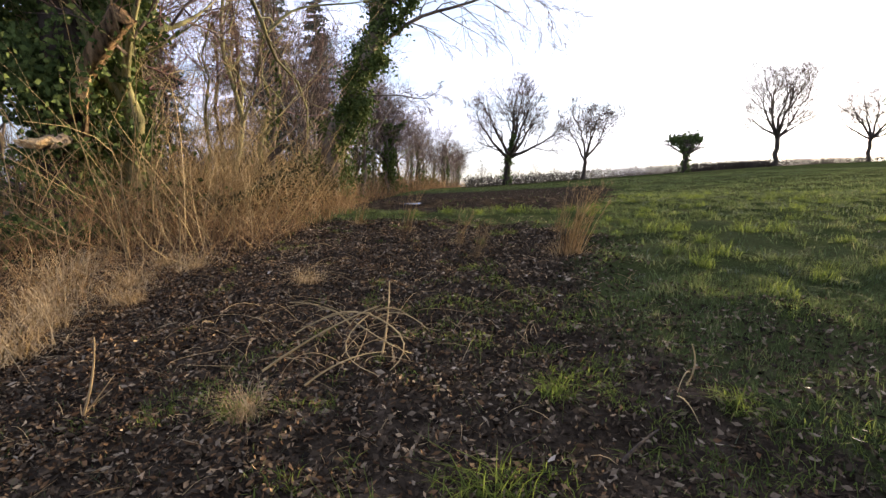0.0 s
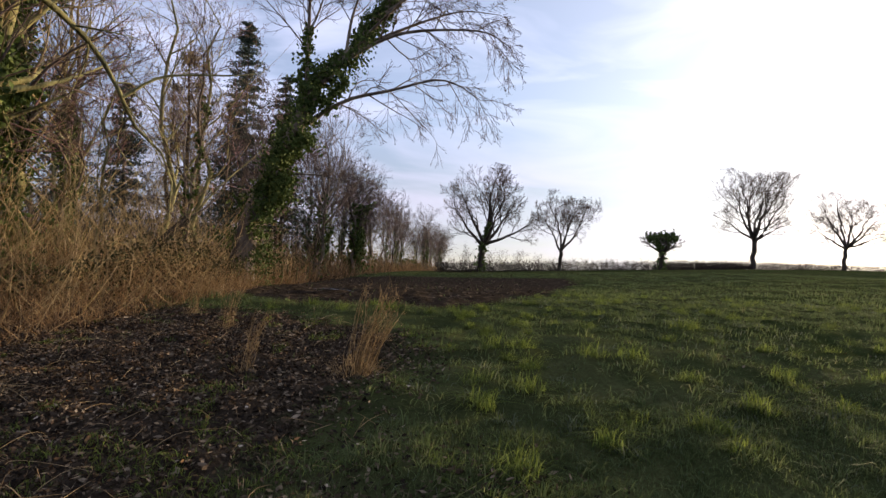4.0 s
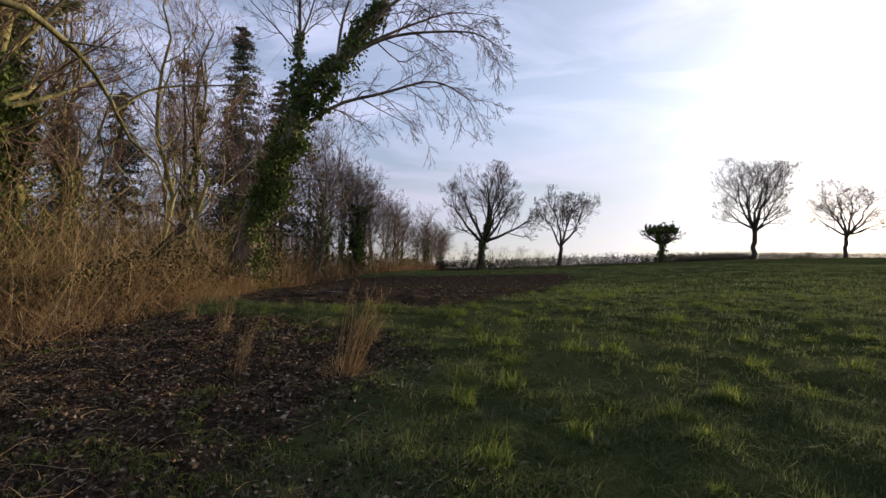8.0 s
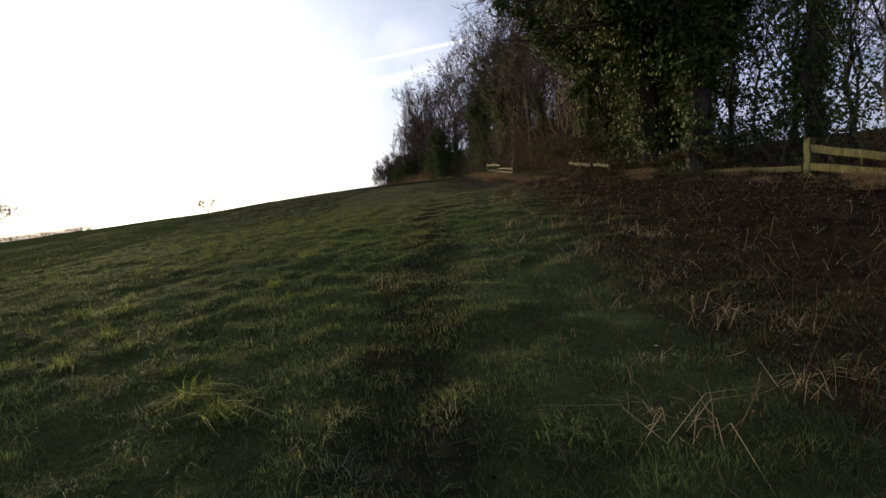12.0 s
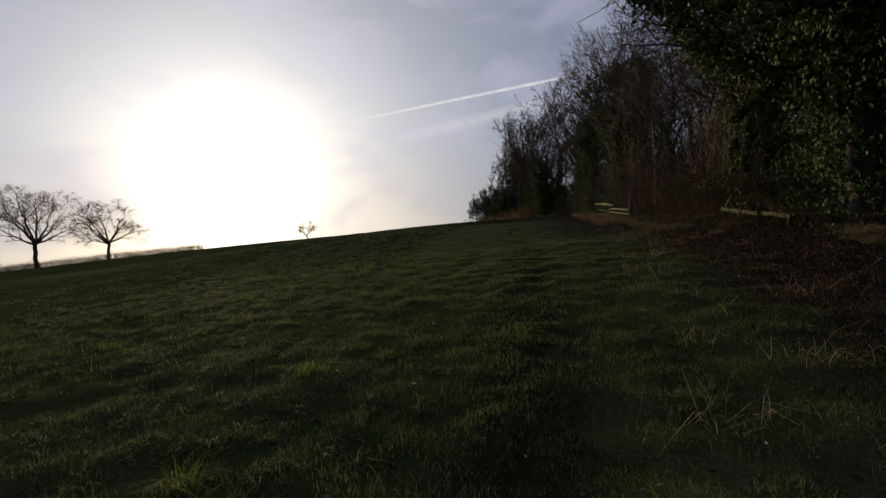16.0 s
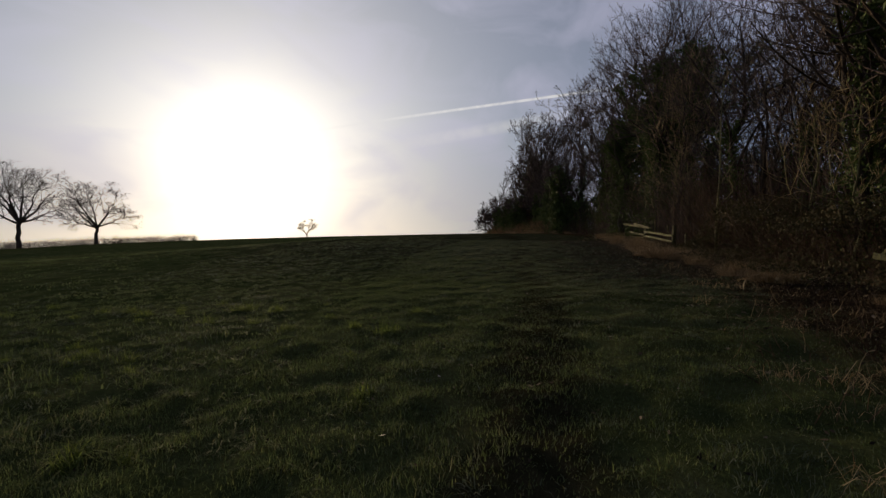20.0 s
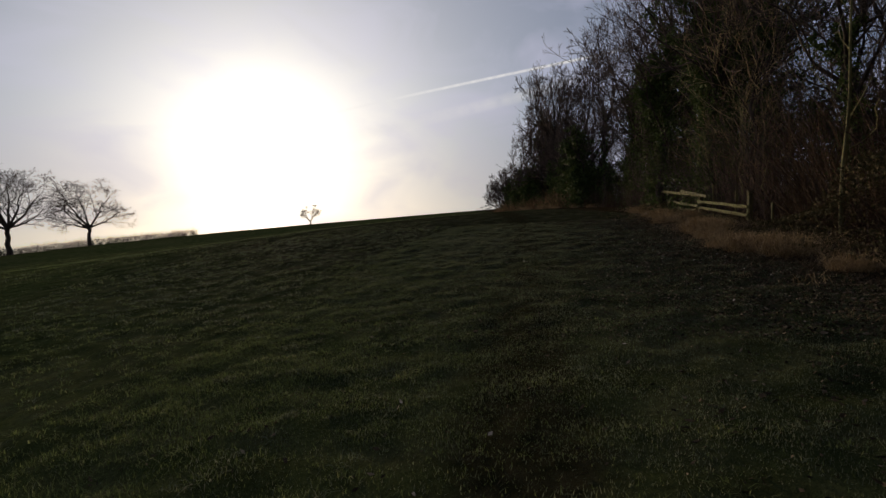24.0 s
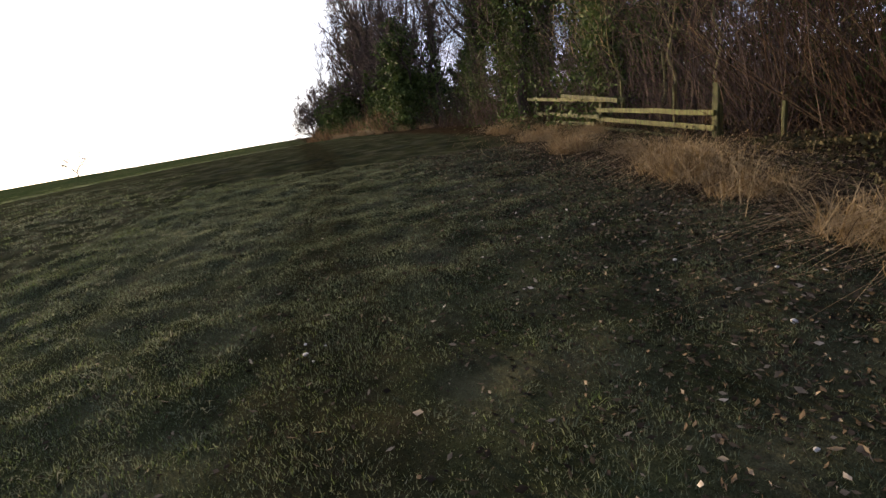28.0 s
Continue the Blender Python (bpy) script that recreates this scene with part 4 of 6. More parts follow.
def snapped():
    """The broken stem caught in the ivy, its torn wood showing, the snapped limb below it, and the log across the brambles."""
    rng = R(165)
    e = thing("broken_tree", (-6.1, 9.5, 2.2), "snapped leaning stem with torn bare wood, caught in ivy", "trunk")
    pts = smooth_line([(-0.1, 0, -1.0), (0, 0, 0), (0.18, -0.1, 0.32), (0.55, -0.3, 0.66), (1.05, -0.5, 1.06)], 14)
    v, f = tubes(pts[None], np.interp(np.linspace(0, 1, 14), [0, 0.3, 0.5, 1], [0.02, 0.06, 0.17, 0.2])[None], 11)
    v += np.tile(rng.normal(size=(1, 11, 3)) * 0.02, (14, 1, 1)).reshape(-1, 3) + rng.normal(size=v.shape) * 0.008
    child("trunk", to_mesh("trunk", v, f, BARK_TORN), e, "ridged brown bark")
    v, f = wrap_ivy(rng, pts[3:], 0.26, 500, 0.05, 0.4)
    child("ivy", to_mesh("ivy", v, f, IVY), e, "climbing ivy leaves", kind="stuff")
    bits = []
    for k in range(5):
        a = np.array([0.05 + 0.05 * k, -0.02 * k - 0.05, 0.55 - 0.05 * k])
        bits.append(tubes(smooth_line([a, a + (-0.05, -0.08, -0.3), a + (-0.12 - 0.02 * k, -0.08, -0.75)], 6)[None], np.array([[0.05, 0.06, 0.05, 0.04, 0.025, 0.006]]), 4))
    v, f = joined(bits)
    child("torn_wood", to_mesh("torn_wood", v, f, FRESH), e, "pale torn splinters")
    way = (pts[-1] - pts[-2]) / np.linalg.norm(pts[-1] - pts[-2])
    v, f = tubes(np.array([[pts[-1] - way * 0.03, pts[-1] + way * 0.004, pts[-1] + way * 0.012]]), np.array([[0.18, 0.19, 0.002]]), 12)
    child("cut_end", to_mesh("cut_end", v, f, BARK_TORN), e, "weathered sawn end")
    e = thing("snapped_limb", (-6.35, 8.5, 1.3), "snapped limb end with pale torn wood and ivy", "branch")
    for k in range(6):
        o = rng.normal(size=3) * 0.035
        ln = rng.uniform(0.14, 0.26)
        v, f = tubes(smooth_line([o + (0.1, 0.16, 0.03), o + (0, 0, 0), o * 1.5 + (-0.25 * ln * 3, -0.2 * ln * 3, 0.02 + 0.1 * ln)], 7)[None], np.array([[0.06, 0.065, 0.06, 0.05, 0.04, 0.025, 0.006]]), 5)
        child("splinter", to_mesh("splinter", v, f, FRESH), e, "pale torn wood")
    v, f = tubes(smooth_line([(0.08, 0.13, 0.03), (0.02, 0.6, 0.05), (-0.2, 1.1, 0.1)], 6)[None], np.full((1, 6), 0.11), 8)
    child("limb", to_mesh("limb", v, f, BARK, True), e)
    e = thing("fallen_log", base_at(-5.55, 15.0, 0.0), "broken dark log propped in the brambles", "log")
    z = 1.15 - float(gz(-5.55, 15.0))
    v, f = tubes(np.array([[(-0.3, -0.2, -0.1), (0.1, 0.1, z * 0.4), (0.5, 0.35, z * 0.7), (0.95, 0.6, z)]]), np.array([[0.12, 0.11, 0.11, 0.1]]), 9)
    child("trunk", to_mesh("trunk", v, f, BARK_DARK, True), e)
    v, f = tubes(np.array([[(0.93, 0.59, z - 0.02), (0.965, 0.61, z + 0.02), (0.97, 0.615, z + 0.025)]]), np.array([[0.095, 0.08, 0.004]]), 9)
    child("cut_end", to_mesh("cut_end", v, f, BARK_GREEN), e, "weathered broken end")


snapped()

# far end of the left wood
protos = [wood_tree(140 + k, 7.6, 0.12, 2.3, (0, 60, 260, 0)[k], (BARK, BARK_DARK, BARK, BARK_GREEN)[k], 0.3, 0.28, (11, 5, 5, 3), TWIG, "wood_tree",
                    ("bare multi-stemmed tree along the far wood edge", "bare tree with a little ivy along the far wood edge", "ivied tree along the far wood edge", "slender bare tree along the far wood edge")[k],
                    base_at(*p), "trees along the far wood edge", leaf=0.085, tip=0.0065, low=0.25, angle=0.6) for k, p in enumerate([(-6.8, 28.5), (-8.5, 33), (-6.5, 39), (-6.2, 46)])]
rng = R(7)
for k in range(50):
    s = 0.33 + 0.62 * k / 49
    p, way = along(EDGE_LEFT, s)
    off = rng.uniform(0.8, 10) * (1 if k % 2 else 0.5) + 0.5
    x, y = p.x - way.y * off, p.y + way.x * off
    sc = rng.uniform(0.95, 1.35) * float(np.interp(y, [30, 50, 70, 100], [0.95, 0.95, 0.9, 0.75]))
    copy_thing(protos[k % 4], pose(*base_at(x, y), 0, 0, rng.uniform(0, 360)) @ Matrix.Scale(sc, 4))


for k in range(5):
    x, y = rng.uniform(-24, -14), rng.uniform(17, 36)
    copy_thing(protos[(0, 3, 1)[k % 3]], pose(*base_at(x, y), 0, 0, rng.uniform(0, 360)) @ Matrix.Scale(rng.uniform(0.9, 1.25), 4))

wood_tree(150, 7.6, 0.2, 2.0, 2600, BARK_DARK, 0.2, 0.6, (10, 5, 4, 2), TWIG, "wood_tree", "dark column of ivy on a tree at the far wood edge", base_at(-5.0, 46.5), "", 0.75, leaf=0.13, tip=0.009)

# ---- the dark wood beside the climb ----
DARK = "trees of the dark wood"
# BARK_DARK paints the backlit gloom of this wood into trunks and limbs.
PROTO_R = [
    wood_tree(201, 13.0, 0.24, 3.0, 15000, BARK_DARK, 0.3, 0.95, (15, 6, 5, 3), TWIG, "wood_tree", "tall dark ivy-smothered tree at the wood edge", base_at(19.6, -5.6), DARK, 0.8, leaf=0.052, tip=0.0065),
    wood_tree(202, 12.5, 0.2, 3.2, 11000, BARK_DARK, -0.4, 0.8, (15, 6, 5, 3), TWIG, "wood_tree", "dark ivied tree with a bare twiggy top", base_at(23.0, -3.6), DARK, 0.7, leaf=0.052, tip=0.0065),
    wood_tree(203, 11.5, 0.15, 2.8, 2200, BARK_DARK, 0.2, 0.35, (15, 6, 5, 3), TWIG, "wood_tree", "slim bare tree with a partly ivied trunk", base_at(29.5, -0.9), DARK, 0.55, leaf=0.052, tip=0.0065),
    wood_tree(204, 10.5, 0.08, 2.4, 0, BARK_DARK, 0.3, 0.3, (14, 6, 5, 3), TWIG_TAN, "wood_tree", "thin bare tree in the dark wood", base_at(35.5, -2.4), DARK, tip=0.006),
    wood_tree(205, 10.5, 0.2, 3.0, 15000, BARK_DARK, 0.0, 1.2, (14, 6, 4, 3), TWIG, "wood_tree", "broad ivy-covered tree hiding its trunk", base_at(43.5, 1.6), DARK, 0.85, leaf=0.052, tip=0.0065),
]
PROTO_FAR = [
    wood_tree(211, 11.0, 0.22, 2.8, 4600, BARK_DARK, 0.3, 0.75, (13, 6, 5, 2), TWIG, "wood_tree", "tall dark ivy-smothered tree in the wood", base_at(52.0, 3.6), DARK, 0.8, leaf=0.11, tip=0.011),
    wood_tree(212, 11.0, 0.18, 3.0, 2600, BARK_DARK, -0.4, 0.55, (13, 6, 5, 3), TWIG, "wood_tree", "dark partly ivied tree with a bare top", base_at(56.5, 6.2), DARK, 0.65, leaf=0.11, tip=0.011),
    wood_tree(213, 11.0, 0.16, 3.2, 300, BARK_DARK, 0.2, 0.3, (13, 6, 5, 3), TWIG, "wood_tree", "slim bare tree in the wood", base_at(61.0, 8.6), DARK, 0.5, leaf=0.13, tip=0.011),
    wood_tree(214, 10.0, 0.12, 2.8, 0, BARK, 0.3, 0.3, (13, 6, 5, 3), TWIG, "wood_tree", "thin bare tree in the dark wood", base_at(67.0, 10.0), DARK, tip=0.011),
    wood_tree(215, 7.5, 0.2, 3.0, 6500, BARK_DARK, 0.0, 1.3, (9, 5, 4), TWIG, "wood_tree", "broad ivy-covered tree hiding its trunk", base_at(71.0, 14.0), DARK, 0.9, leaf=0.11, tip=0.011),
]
rng = R(8)
for k in range(104):
    s = 0.10 + 0.63 * (k + rng.uniform(-0.3, 0.3)) / 104
    p, way = along(EDGE_RIGHT, s)
    off = (1.4, 4.2, 7.5, 11.5)[k % 4] + rng.uniform(-0.6, 1.4)
    x, y = p.x + way.y * off, p.y - way.x * off
    if x < -10 or x > 77 or (off > 6 and 36 < x < 54) or (off > 3 and k % 3 == 0 and 36 < x < 58) or (17 < x < 27 and off < 3):
        continue
    tall = float(np.interp(x, [0, 15, 24, 30, 42, 48, 52, 62, 70, 77], [1.0, 1.05, 1.0, 0.8, 0.78, 0.78, 0.58, 0.46, 0.36, 0.25])) * rng.uniform(0.88, 1.08)
    shares = [0.26, 0.22, 0.2, 0.12, 0.2]
    if x > 52:
        shares = [0.05, 0.2, 0.3, 0.2, 0.25]
    if 25.5 < x < 43:
        shares = [0.0, 0.0, 0.55, 0.45, 0.0]
    if off > 6:
        shares = [0.03, 0.1, 0.45, 0.4, 0.02]
    pick = int(rng.choice(5, p=shares))
    if (x < 19 and off < 6) or (x < 34 and y < -4.5):
        pick, tall = 2 + k % 2, tall * 0.85
        if off < 3 or k % 3 == 0:
            continue
    stock = PROTO_R if off < 6 and 12 < x < 50 else PROTO_FAR
    copy_thing(stock[pick], pose(*base_at(x, y), 0, 0, rng.uniform(0, 360)) @ Matrix.Scale(tall, 4))


for k, (x, y, sc) in enumerate([(23.6, -2.4, 1.0), (44.6, 2.6, 0.92), (47.8, 4.6, 0.86), (46.2, 3.0, 0.95), (50.2, 5.2, 0.75), (52.5, 6.2, 0.62), (24.5, -3.2, 0.8), (27.6, -3.0, 0.62), (33.6, -3.0, 0.5)]):
    copy_thing(PROTO_R[(0, 4, 1)[k % 3]], pose(*base_at(x, y), 0, 0, 70 * k) @ Matrix.Scale(sc, 4))
for k, (x, y, sc) in enumerate([(57.5, 9.6, 0.66), (60.5, 11.0, 0.6), (63.5, 12.6, 0.56), (68.0, 15.4, 0.5), (71.5, 17.3, 0.5), (74.5, 18.9, 0.4)]):
    copy_thing(PROTO_FAR[(4, 4, 1, 4, 4, 4)[k]], pose(*base_at(x, y), 0, 0, 50 * k) @ Matrix.Scale(sc, 4))
FAN = [(180, 20, 1.0), (160, 42, 0.9), (200, 60, 0.75), (0, 22, 1.0), (20, 45, 0.9), (-15, 62, 0.7), (90, 30, 0.95), (-90, 30, 0.95), (90, 58, 0.75), (-90, 58, 0.75), (45, 8, 1.0)]
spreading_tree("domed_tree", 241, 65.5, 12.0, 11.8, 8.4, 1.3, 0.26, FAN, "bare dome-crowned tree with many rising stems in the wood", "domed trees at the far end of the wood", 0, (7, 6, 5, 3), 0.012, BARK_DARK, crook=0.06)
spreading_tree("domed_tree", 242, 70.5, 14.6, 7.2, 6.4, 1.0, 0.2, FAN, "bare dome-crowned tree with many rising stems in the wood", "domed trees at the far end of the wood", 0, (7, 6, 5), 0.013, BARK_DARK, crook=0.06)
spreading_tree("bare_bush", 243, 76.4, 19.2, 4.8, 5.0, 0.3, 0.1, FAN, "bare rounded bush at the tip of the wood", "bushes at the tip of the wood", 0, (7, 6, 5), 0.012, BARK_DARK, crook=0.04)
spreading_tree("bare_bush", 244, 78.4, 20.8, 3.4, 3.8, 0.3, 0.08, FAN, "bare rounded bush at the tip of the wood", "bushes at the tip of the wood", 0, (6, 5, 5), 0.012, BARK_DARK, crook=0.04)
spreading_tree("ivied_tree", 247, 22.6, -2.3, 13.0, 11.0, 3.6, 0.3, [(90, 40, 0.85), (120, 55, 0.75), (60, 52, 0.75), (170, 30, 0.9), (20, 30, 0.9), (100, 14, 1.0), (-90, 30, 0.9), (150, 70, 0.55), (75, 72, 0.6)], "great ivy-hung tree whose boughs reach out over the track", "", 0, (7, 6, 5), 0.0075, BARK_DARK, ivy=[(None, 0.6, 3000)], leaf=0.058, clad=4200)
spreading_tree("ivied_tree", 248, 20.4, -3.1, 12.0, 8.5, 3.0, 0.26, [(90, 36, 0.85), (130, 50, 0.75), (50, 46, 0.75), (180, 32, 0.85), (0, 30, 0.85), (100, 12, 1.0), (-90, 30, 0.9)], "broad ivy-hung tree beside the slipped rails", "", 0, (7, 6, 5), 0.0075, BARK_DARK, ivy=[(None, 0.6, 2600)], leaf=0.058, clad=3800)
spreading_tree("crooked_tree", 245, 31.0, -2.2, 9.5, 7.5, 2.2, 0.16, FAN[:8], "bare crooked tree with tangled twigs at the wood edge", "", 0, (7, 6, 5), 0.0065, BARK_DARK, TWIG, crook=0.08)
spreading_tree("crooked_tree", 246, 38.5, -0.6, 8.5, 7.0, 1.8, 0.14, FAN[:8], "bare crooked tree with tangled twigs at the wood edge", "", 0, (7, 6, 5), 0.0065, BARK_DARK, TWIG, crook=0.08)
wood_tree(221, 7.5, 0.055, 1.6, 0, BARK_GREEN, 0.4, 0.2, (14, 5, 4), TWIG_TAN, "sapling", "tan many-stemmed sapling standing behind the rail fence", base_at(17.0, -5.7), "", low=0.2, tip=0.005)
low_limb("dead_pole", (22.8, -2.5, 1.4), [(0, 0, 0), (0.05, 0, 1.6), (-0.1, 0, 3.0), (0.1, 0.1, 4.2), (0.0, 0.2, 5.6)], 0.06, "pale dead stem standing in front of the ivy")
low_limb("dead_pole", (34.6, 1.2, 1.6), [(0.6, 0, 0), (0.3, 0.1, 1.6), (0.0, 0.1, 3.0), (-0.3, 0.2, 4.6), (-0.5, 0.2, 6.0)], 0.05, "pale dead stem leaning at the wood edge")
for k, (x, y, h) in enumerate([(41.3, 2.3, 4.2), (41.9, 2.3, 4.6), (40.5, 1.8, 3.8), (43.2, 2.9, 4.0), (44.8, 3.2, 3.6), (30.8, -0.4, 4.5), (28.4, -0.6, 4.0)]):
    wood_tree(230 + k, h, 0.035, 0.8, 0, BARK_GREEN, 0.3, 0.2, (9, 5, 3), TWIG_TAN, "sapling", "thin pale sapling behind the rail fence", base_at(x, y), "saplings at the wood edge", low=0.3, tip=0.004)

# ---- undergrowth ----
def thicket(name, seed, spots, low, high, r, material, label, category, reach=0.5, arch=0.35, steps=5, rise=True):
    """A tangle of thin bowed stems rooted at many places: one thing that nobody could count."""
    rng = R(seed)
    x, y = spots
    n = len(x)
    base = np.stack([x, y, gz(x, y) - 0.04], 1)
    h = rng.uniform(low, high, n) * (0.55 + 0.9 * lattice(x, y, 1.6, seed))
    if rise:
        inside = np.maximum(beyond(x, y, EDGE_RIGHT), -beyond(x, y, EDGE_LEFT))
        h = h * np.clip(0.45 + 0.28 * inside, 0.2, 1.25)
    ang = rng.uniform(0, 2 * np.pi, n)
    out = rng.uniform(0.1, 1.0, n) * reach * h
    tip = base + np.stack([np.cos(ang) * out, np.sin(ang) * out, h * rng.uniform(0.55, 1.0, n)], 1)
    sag = np.stack([np.cos(ang) * out * 0.1, np.sin(ang) * out * 0.1, h * arch * rng.uniform(0, 0.6, n)], 1) + rng.normal(size=(n, 3)) * 0.13 * h[:, None]
    v, f = arcs(base, tip, sag, r * rng.uniform(0.6, 1.4, n), np.full(n, r * 0.35), steps, 3)
    return tagged(new(name, to_mesh(name, v, f, material)), label, category, kind="stuff")


def band(rng, line, n, lo, hi, s0, s1, right):
    """Places scattered in a band beside a line, between shares s0 and s1 of it."""
    xs, ys = [], []
    for s, off in zip(rng.uniform(s0, s1, n), rng.uniform(0, 1, n) ** 1.3 * (hi - lo) + lo):
        p, way = along(line, s)
        d = off if right else -off
        xs.append(p.x + way.y * d)
        ys.append(p.y - way.x * d)
    return np.array(xs), np.array(ys)


rng = R(9)
thicket("bramble_thicket", 41, band(rng, EDGE_LEFT, 7400, -0.5, 4.5, 0.158, 0.29, False), 0.4, 1.65, 0.0034, BRAMBLE, "tangled rust-brown brambles along the wood edge", "brambles", 1.3, 0.7, 5)
thicket("bramble_thicket", 40, band(rng, EDGE_LEFT, 2600, -0.5, 4.5, 0.10, 0.162, False), 0.3, 1.2, 0.0032, BRAMBLE, "low rust-brown brambles under the ivied tree", "brambles", 1.5, 0.7, 5)
thicket("dead_stems", 42, band(rng, EDGE_LEFT, 700, -0.6, 3.2, 0.12, 0.27, False), 0.4, 1.6, 0.004, STRAW, "pale dead stalks standing among the brambles", "dead stalks", 0.45, 0.15)
thicket("bramble_canes", 63, band(rng, EDGE_LEFT, 340, -0.3, 3.6, 0.145, 0.29, False), 1.3, 3.4, 0.0075, TWIG_TAN, "bold pale bramble canes arching out of the thicket", "brambles", 0.9, 0.6, 8)
thicket("hazel_scrub", 43, band(rng, EDGE_LEFT, 1150, 0.3, 5.0, 0.162, 0.30, False), 1.2, 4.4, 0.006, TWIG_TAN, "tall thin hazel shoots at the wood edge", "scrub", 0.9, 0.35, 8)
thicket("far_bramble_thicket", 44, band(rng, EDGE_LEFT, 4500, -0.4, 6.0, 0.26, 0.95, False), 0.6, 3.0, 0.012, BRAMBLE, "russet scrub along the far wood edge", "scrub", 0.9, 0.4)
# Brambles by the dark wood use BRAMBLE_DARK, with the shade coloured in.
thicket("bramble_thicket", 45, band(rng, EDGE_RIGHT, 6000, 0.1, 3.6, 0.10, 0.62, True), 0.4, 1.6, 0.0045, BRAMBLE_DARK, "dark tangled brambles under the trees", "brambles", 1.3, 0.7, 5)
thicket("hazel_scrub", 46, band(rng, EDGE_RIGHT, 1500, 0.6, 4.5, 0.10, 0.66, True), 1.2, 4.0, 0.006, TWIG, "tall thin bare shoots at the dark wood edge", "scrub", 0.7, 0.5, 7)
thicket("hazel_scrub", 61, band(rng, EDGE_RIGHT, 1100, 2.5, 7.5, 0.33, 0.47, True), 4.0, 8.5, 0.010, TWIG, "tall crowded bare shoots deep in the dark wood", "scrub", 0.45, 0.5, 7, rise=False)
thicket("hazel_scrub", 62, band(rng, EDGE_RIGHT, 1500, 0.5, 2.2, 0.40, 0.50, True), 1.4, 4.6, 0.0042, TWIG, "tangled thin bare shoots behind the rail fence", "scrub", 0.8, 0.6, 7, rise=False)
thicket("far_bramble_thicket", 47, band(rng, EDGE_RIGHT, 3000, -0.3, 3.5, 0.56, 0.735, True), 0.8, 2.4, 0.016, BRAMBLE, "brown scrub at the far end of the wood", "scrub", 0.8, 0.4)

thicket("far_wood", 59, (R(591).uniform(-46, -9, 2600), R(592).uniform(42, 62, 2600)), 4.0, 7.0, 0.03, TWIG, "brown wooded rise far behind the trees", "wood", 0.35, 0.3, 5, rise=False)


def rough_spots(rng, n, x0, x1):
    x = rng.uniform(x0, x1, n * 4)
    y = rng.uniform(-8, 8, n * 4)
    keep = (beyond(x, y, ROUGH) > -0.25 + rng.normal(size=n * 4) * 0.35) & (beyond(x, y, EDGE_RIGHT) < 0.8)
    return x[keep][:n], y[keep][:n]


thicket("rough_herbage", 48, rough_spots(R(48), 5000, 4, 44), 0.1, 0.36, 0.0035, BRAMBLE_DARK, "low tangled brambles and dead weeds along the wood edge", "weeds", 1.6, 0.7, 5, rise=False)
thicket("rough_herbage", 49, rough_spots(R(49), 700, 4, 44), 0.08, 0.3, 0.003, STRAW, "low bleached dead stalks along the wood edge", "weeds", 1.3, 0.5, 4, rise=False)
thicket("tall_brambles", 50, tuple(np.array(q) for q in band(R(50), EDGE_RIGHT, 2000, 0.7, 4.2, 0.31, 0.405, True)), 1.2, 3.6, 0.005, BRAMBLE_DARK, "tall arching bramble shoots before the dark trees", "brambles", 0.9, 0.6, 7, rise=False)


def ivy_bank(name, seed, line, n, lo, hi, s0, s1, right, top, size, label, material=None, category="ivy"):
    """Ground ivy and evergreen scrub heaped under the trees."""
    rng = R(seed)
    x, y = band(rng, line, n, lo, hi, s0, s1, right)
    heap = lattice(x, y, 2.2, seed) ** 1.4 * 1.6
    z = gz(x, y) + top * heap * np.where(rng.uniform(0, 1, n) < 0.7, rng.uniform(0.78, 1.03, n), rng.uniform(0, 1, n))
    v, f = leaves(rng, np.stack([x, y, z], 1), np.full(n, size))
    tagged(new(name, to_mesh(name, v, f, material or IVY)), label, category, kind="stuff")


ivy_bank("evergreen_scrub", 51, EDGE_RIGHT, 60000, 1.8, 6.5, 0.10, 0.66, True, 2.2, 0.05, "dark evergreen scrub and ivy heaped under the trees")
ivy_bank("evergreen_scrub", 60, EDGE_RIGHT, 26000, 3.5, 8.0, 0.285, 0.46, True, 3.6, 0.075, "tall dark holly and ivy deep under the trees")
ivy_bank("evergreen_scrub", 52, EDGE_RIGHT, 30000, 0.6, 6.0, 0.56, 0.735, True, 2.6, 0.11, "dark evergreen scrub at the far end of the wood")
ivy_bank("evergreen_scrub", 53, EDGE_LEFT, 15000, 2.2, 7.0, 0.13, 0.30, False, 1.2, 0.045, "ivy and evergreen scrub among the trees")
ivy_bank("evergreen_scrub", 54, EDGE_LEFT, 5000, 3.0, 9.0, 0.34, 0.95, False, 1.8, 0.14, "dark evergreen scrub along the far wood edge")


ivy_bank("bramble_leaves", 55, EDGE_RIGHT, 26000, -0.2, 3.0, 0.25, 0.395, True, 1.1, 0.03, "dull green and brown bramble leaves under the dark trees", BRAMBLE_LEAF, "brambles")
ivy_bank("bramble_leaves", 57, EDGE_RIGHT, 12000, -1.2, 1.2, 0.14, 0.47, True, 0.28, 0.028, "low bramble leaves over the rough verge", BRAMBLE_LEAF, "brambles")
ivy_bank("bramble_leaves", 58, EDGE_RIGHT, 14000, 0.8, 3.5, 0.39, 0.56, True, 1.2, 0.03, "bramble leaves heaped behind the rail fence", BRAMBLE_LEAF, "brambles")
ivy_bank("bramble_leaves", 56, EDGE_LEFT, 13000, -0.1, 4.0, 0.165, 0.30, False, 0.9, 0.03, "dull green and brown bramble leaves along the wood edge", BRAMBLE_LEAF, "brambles")


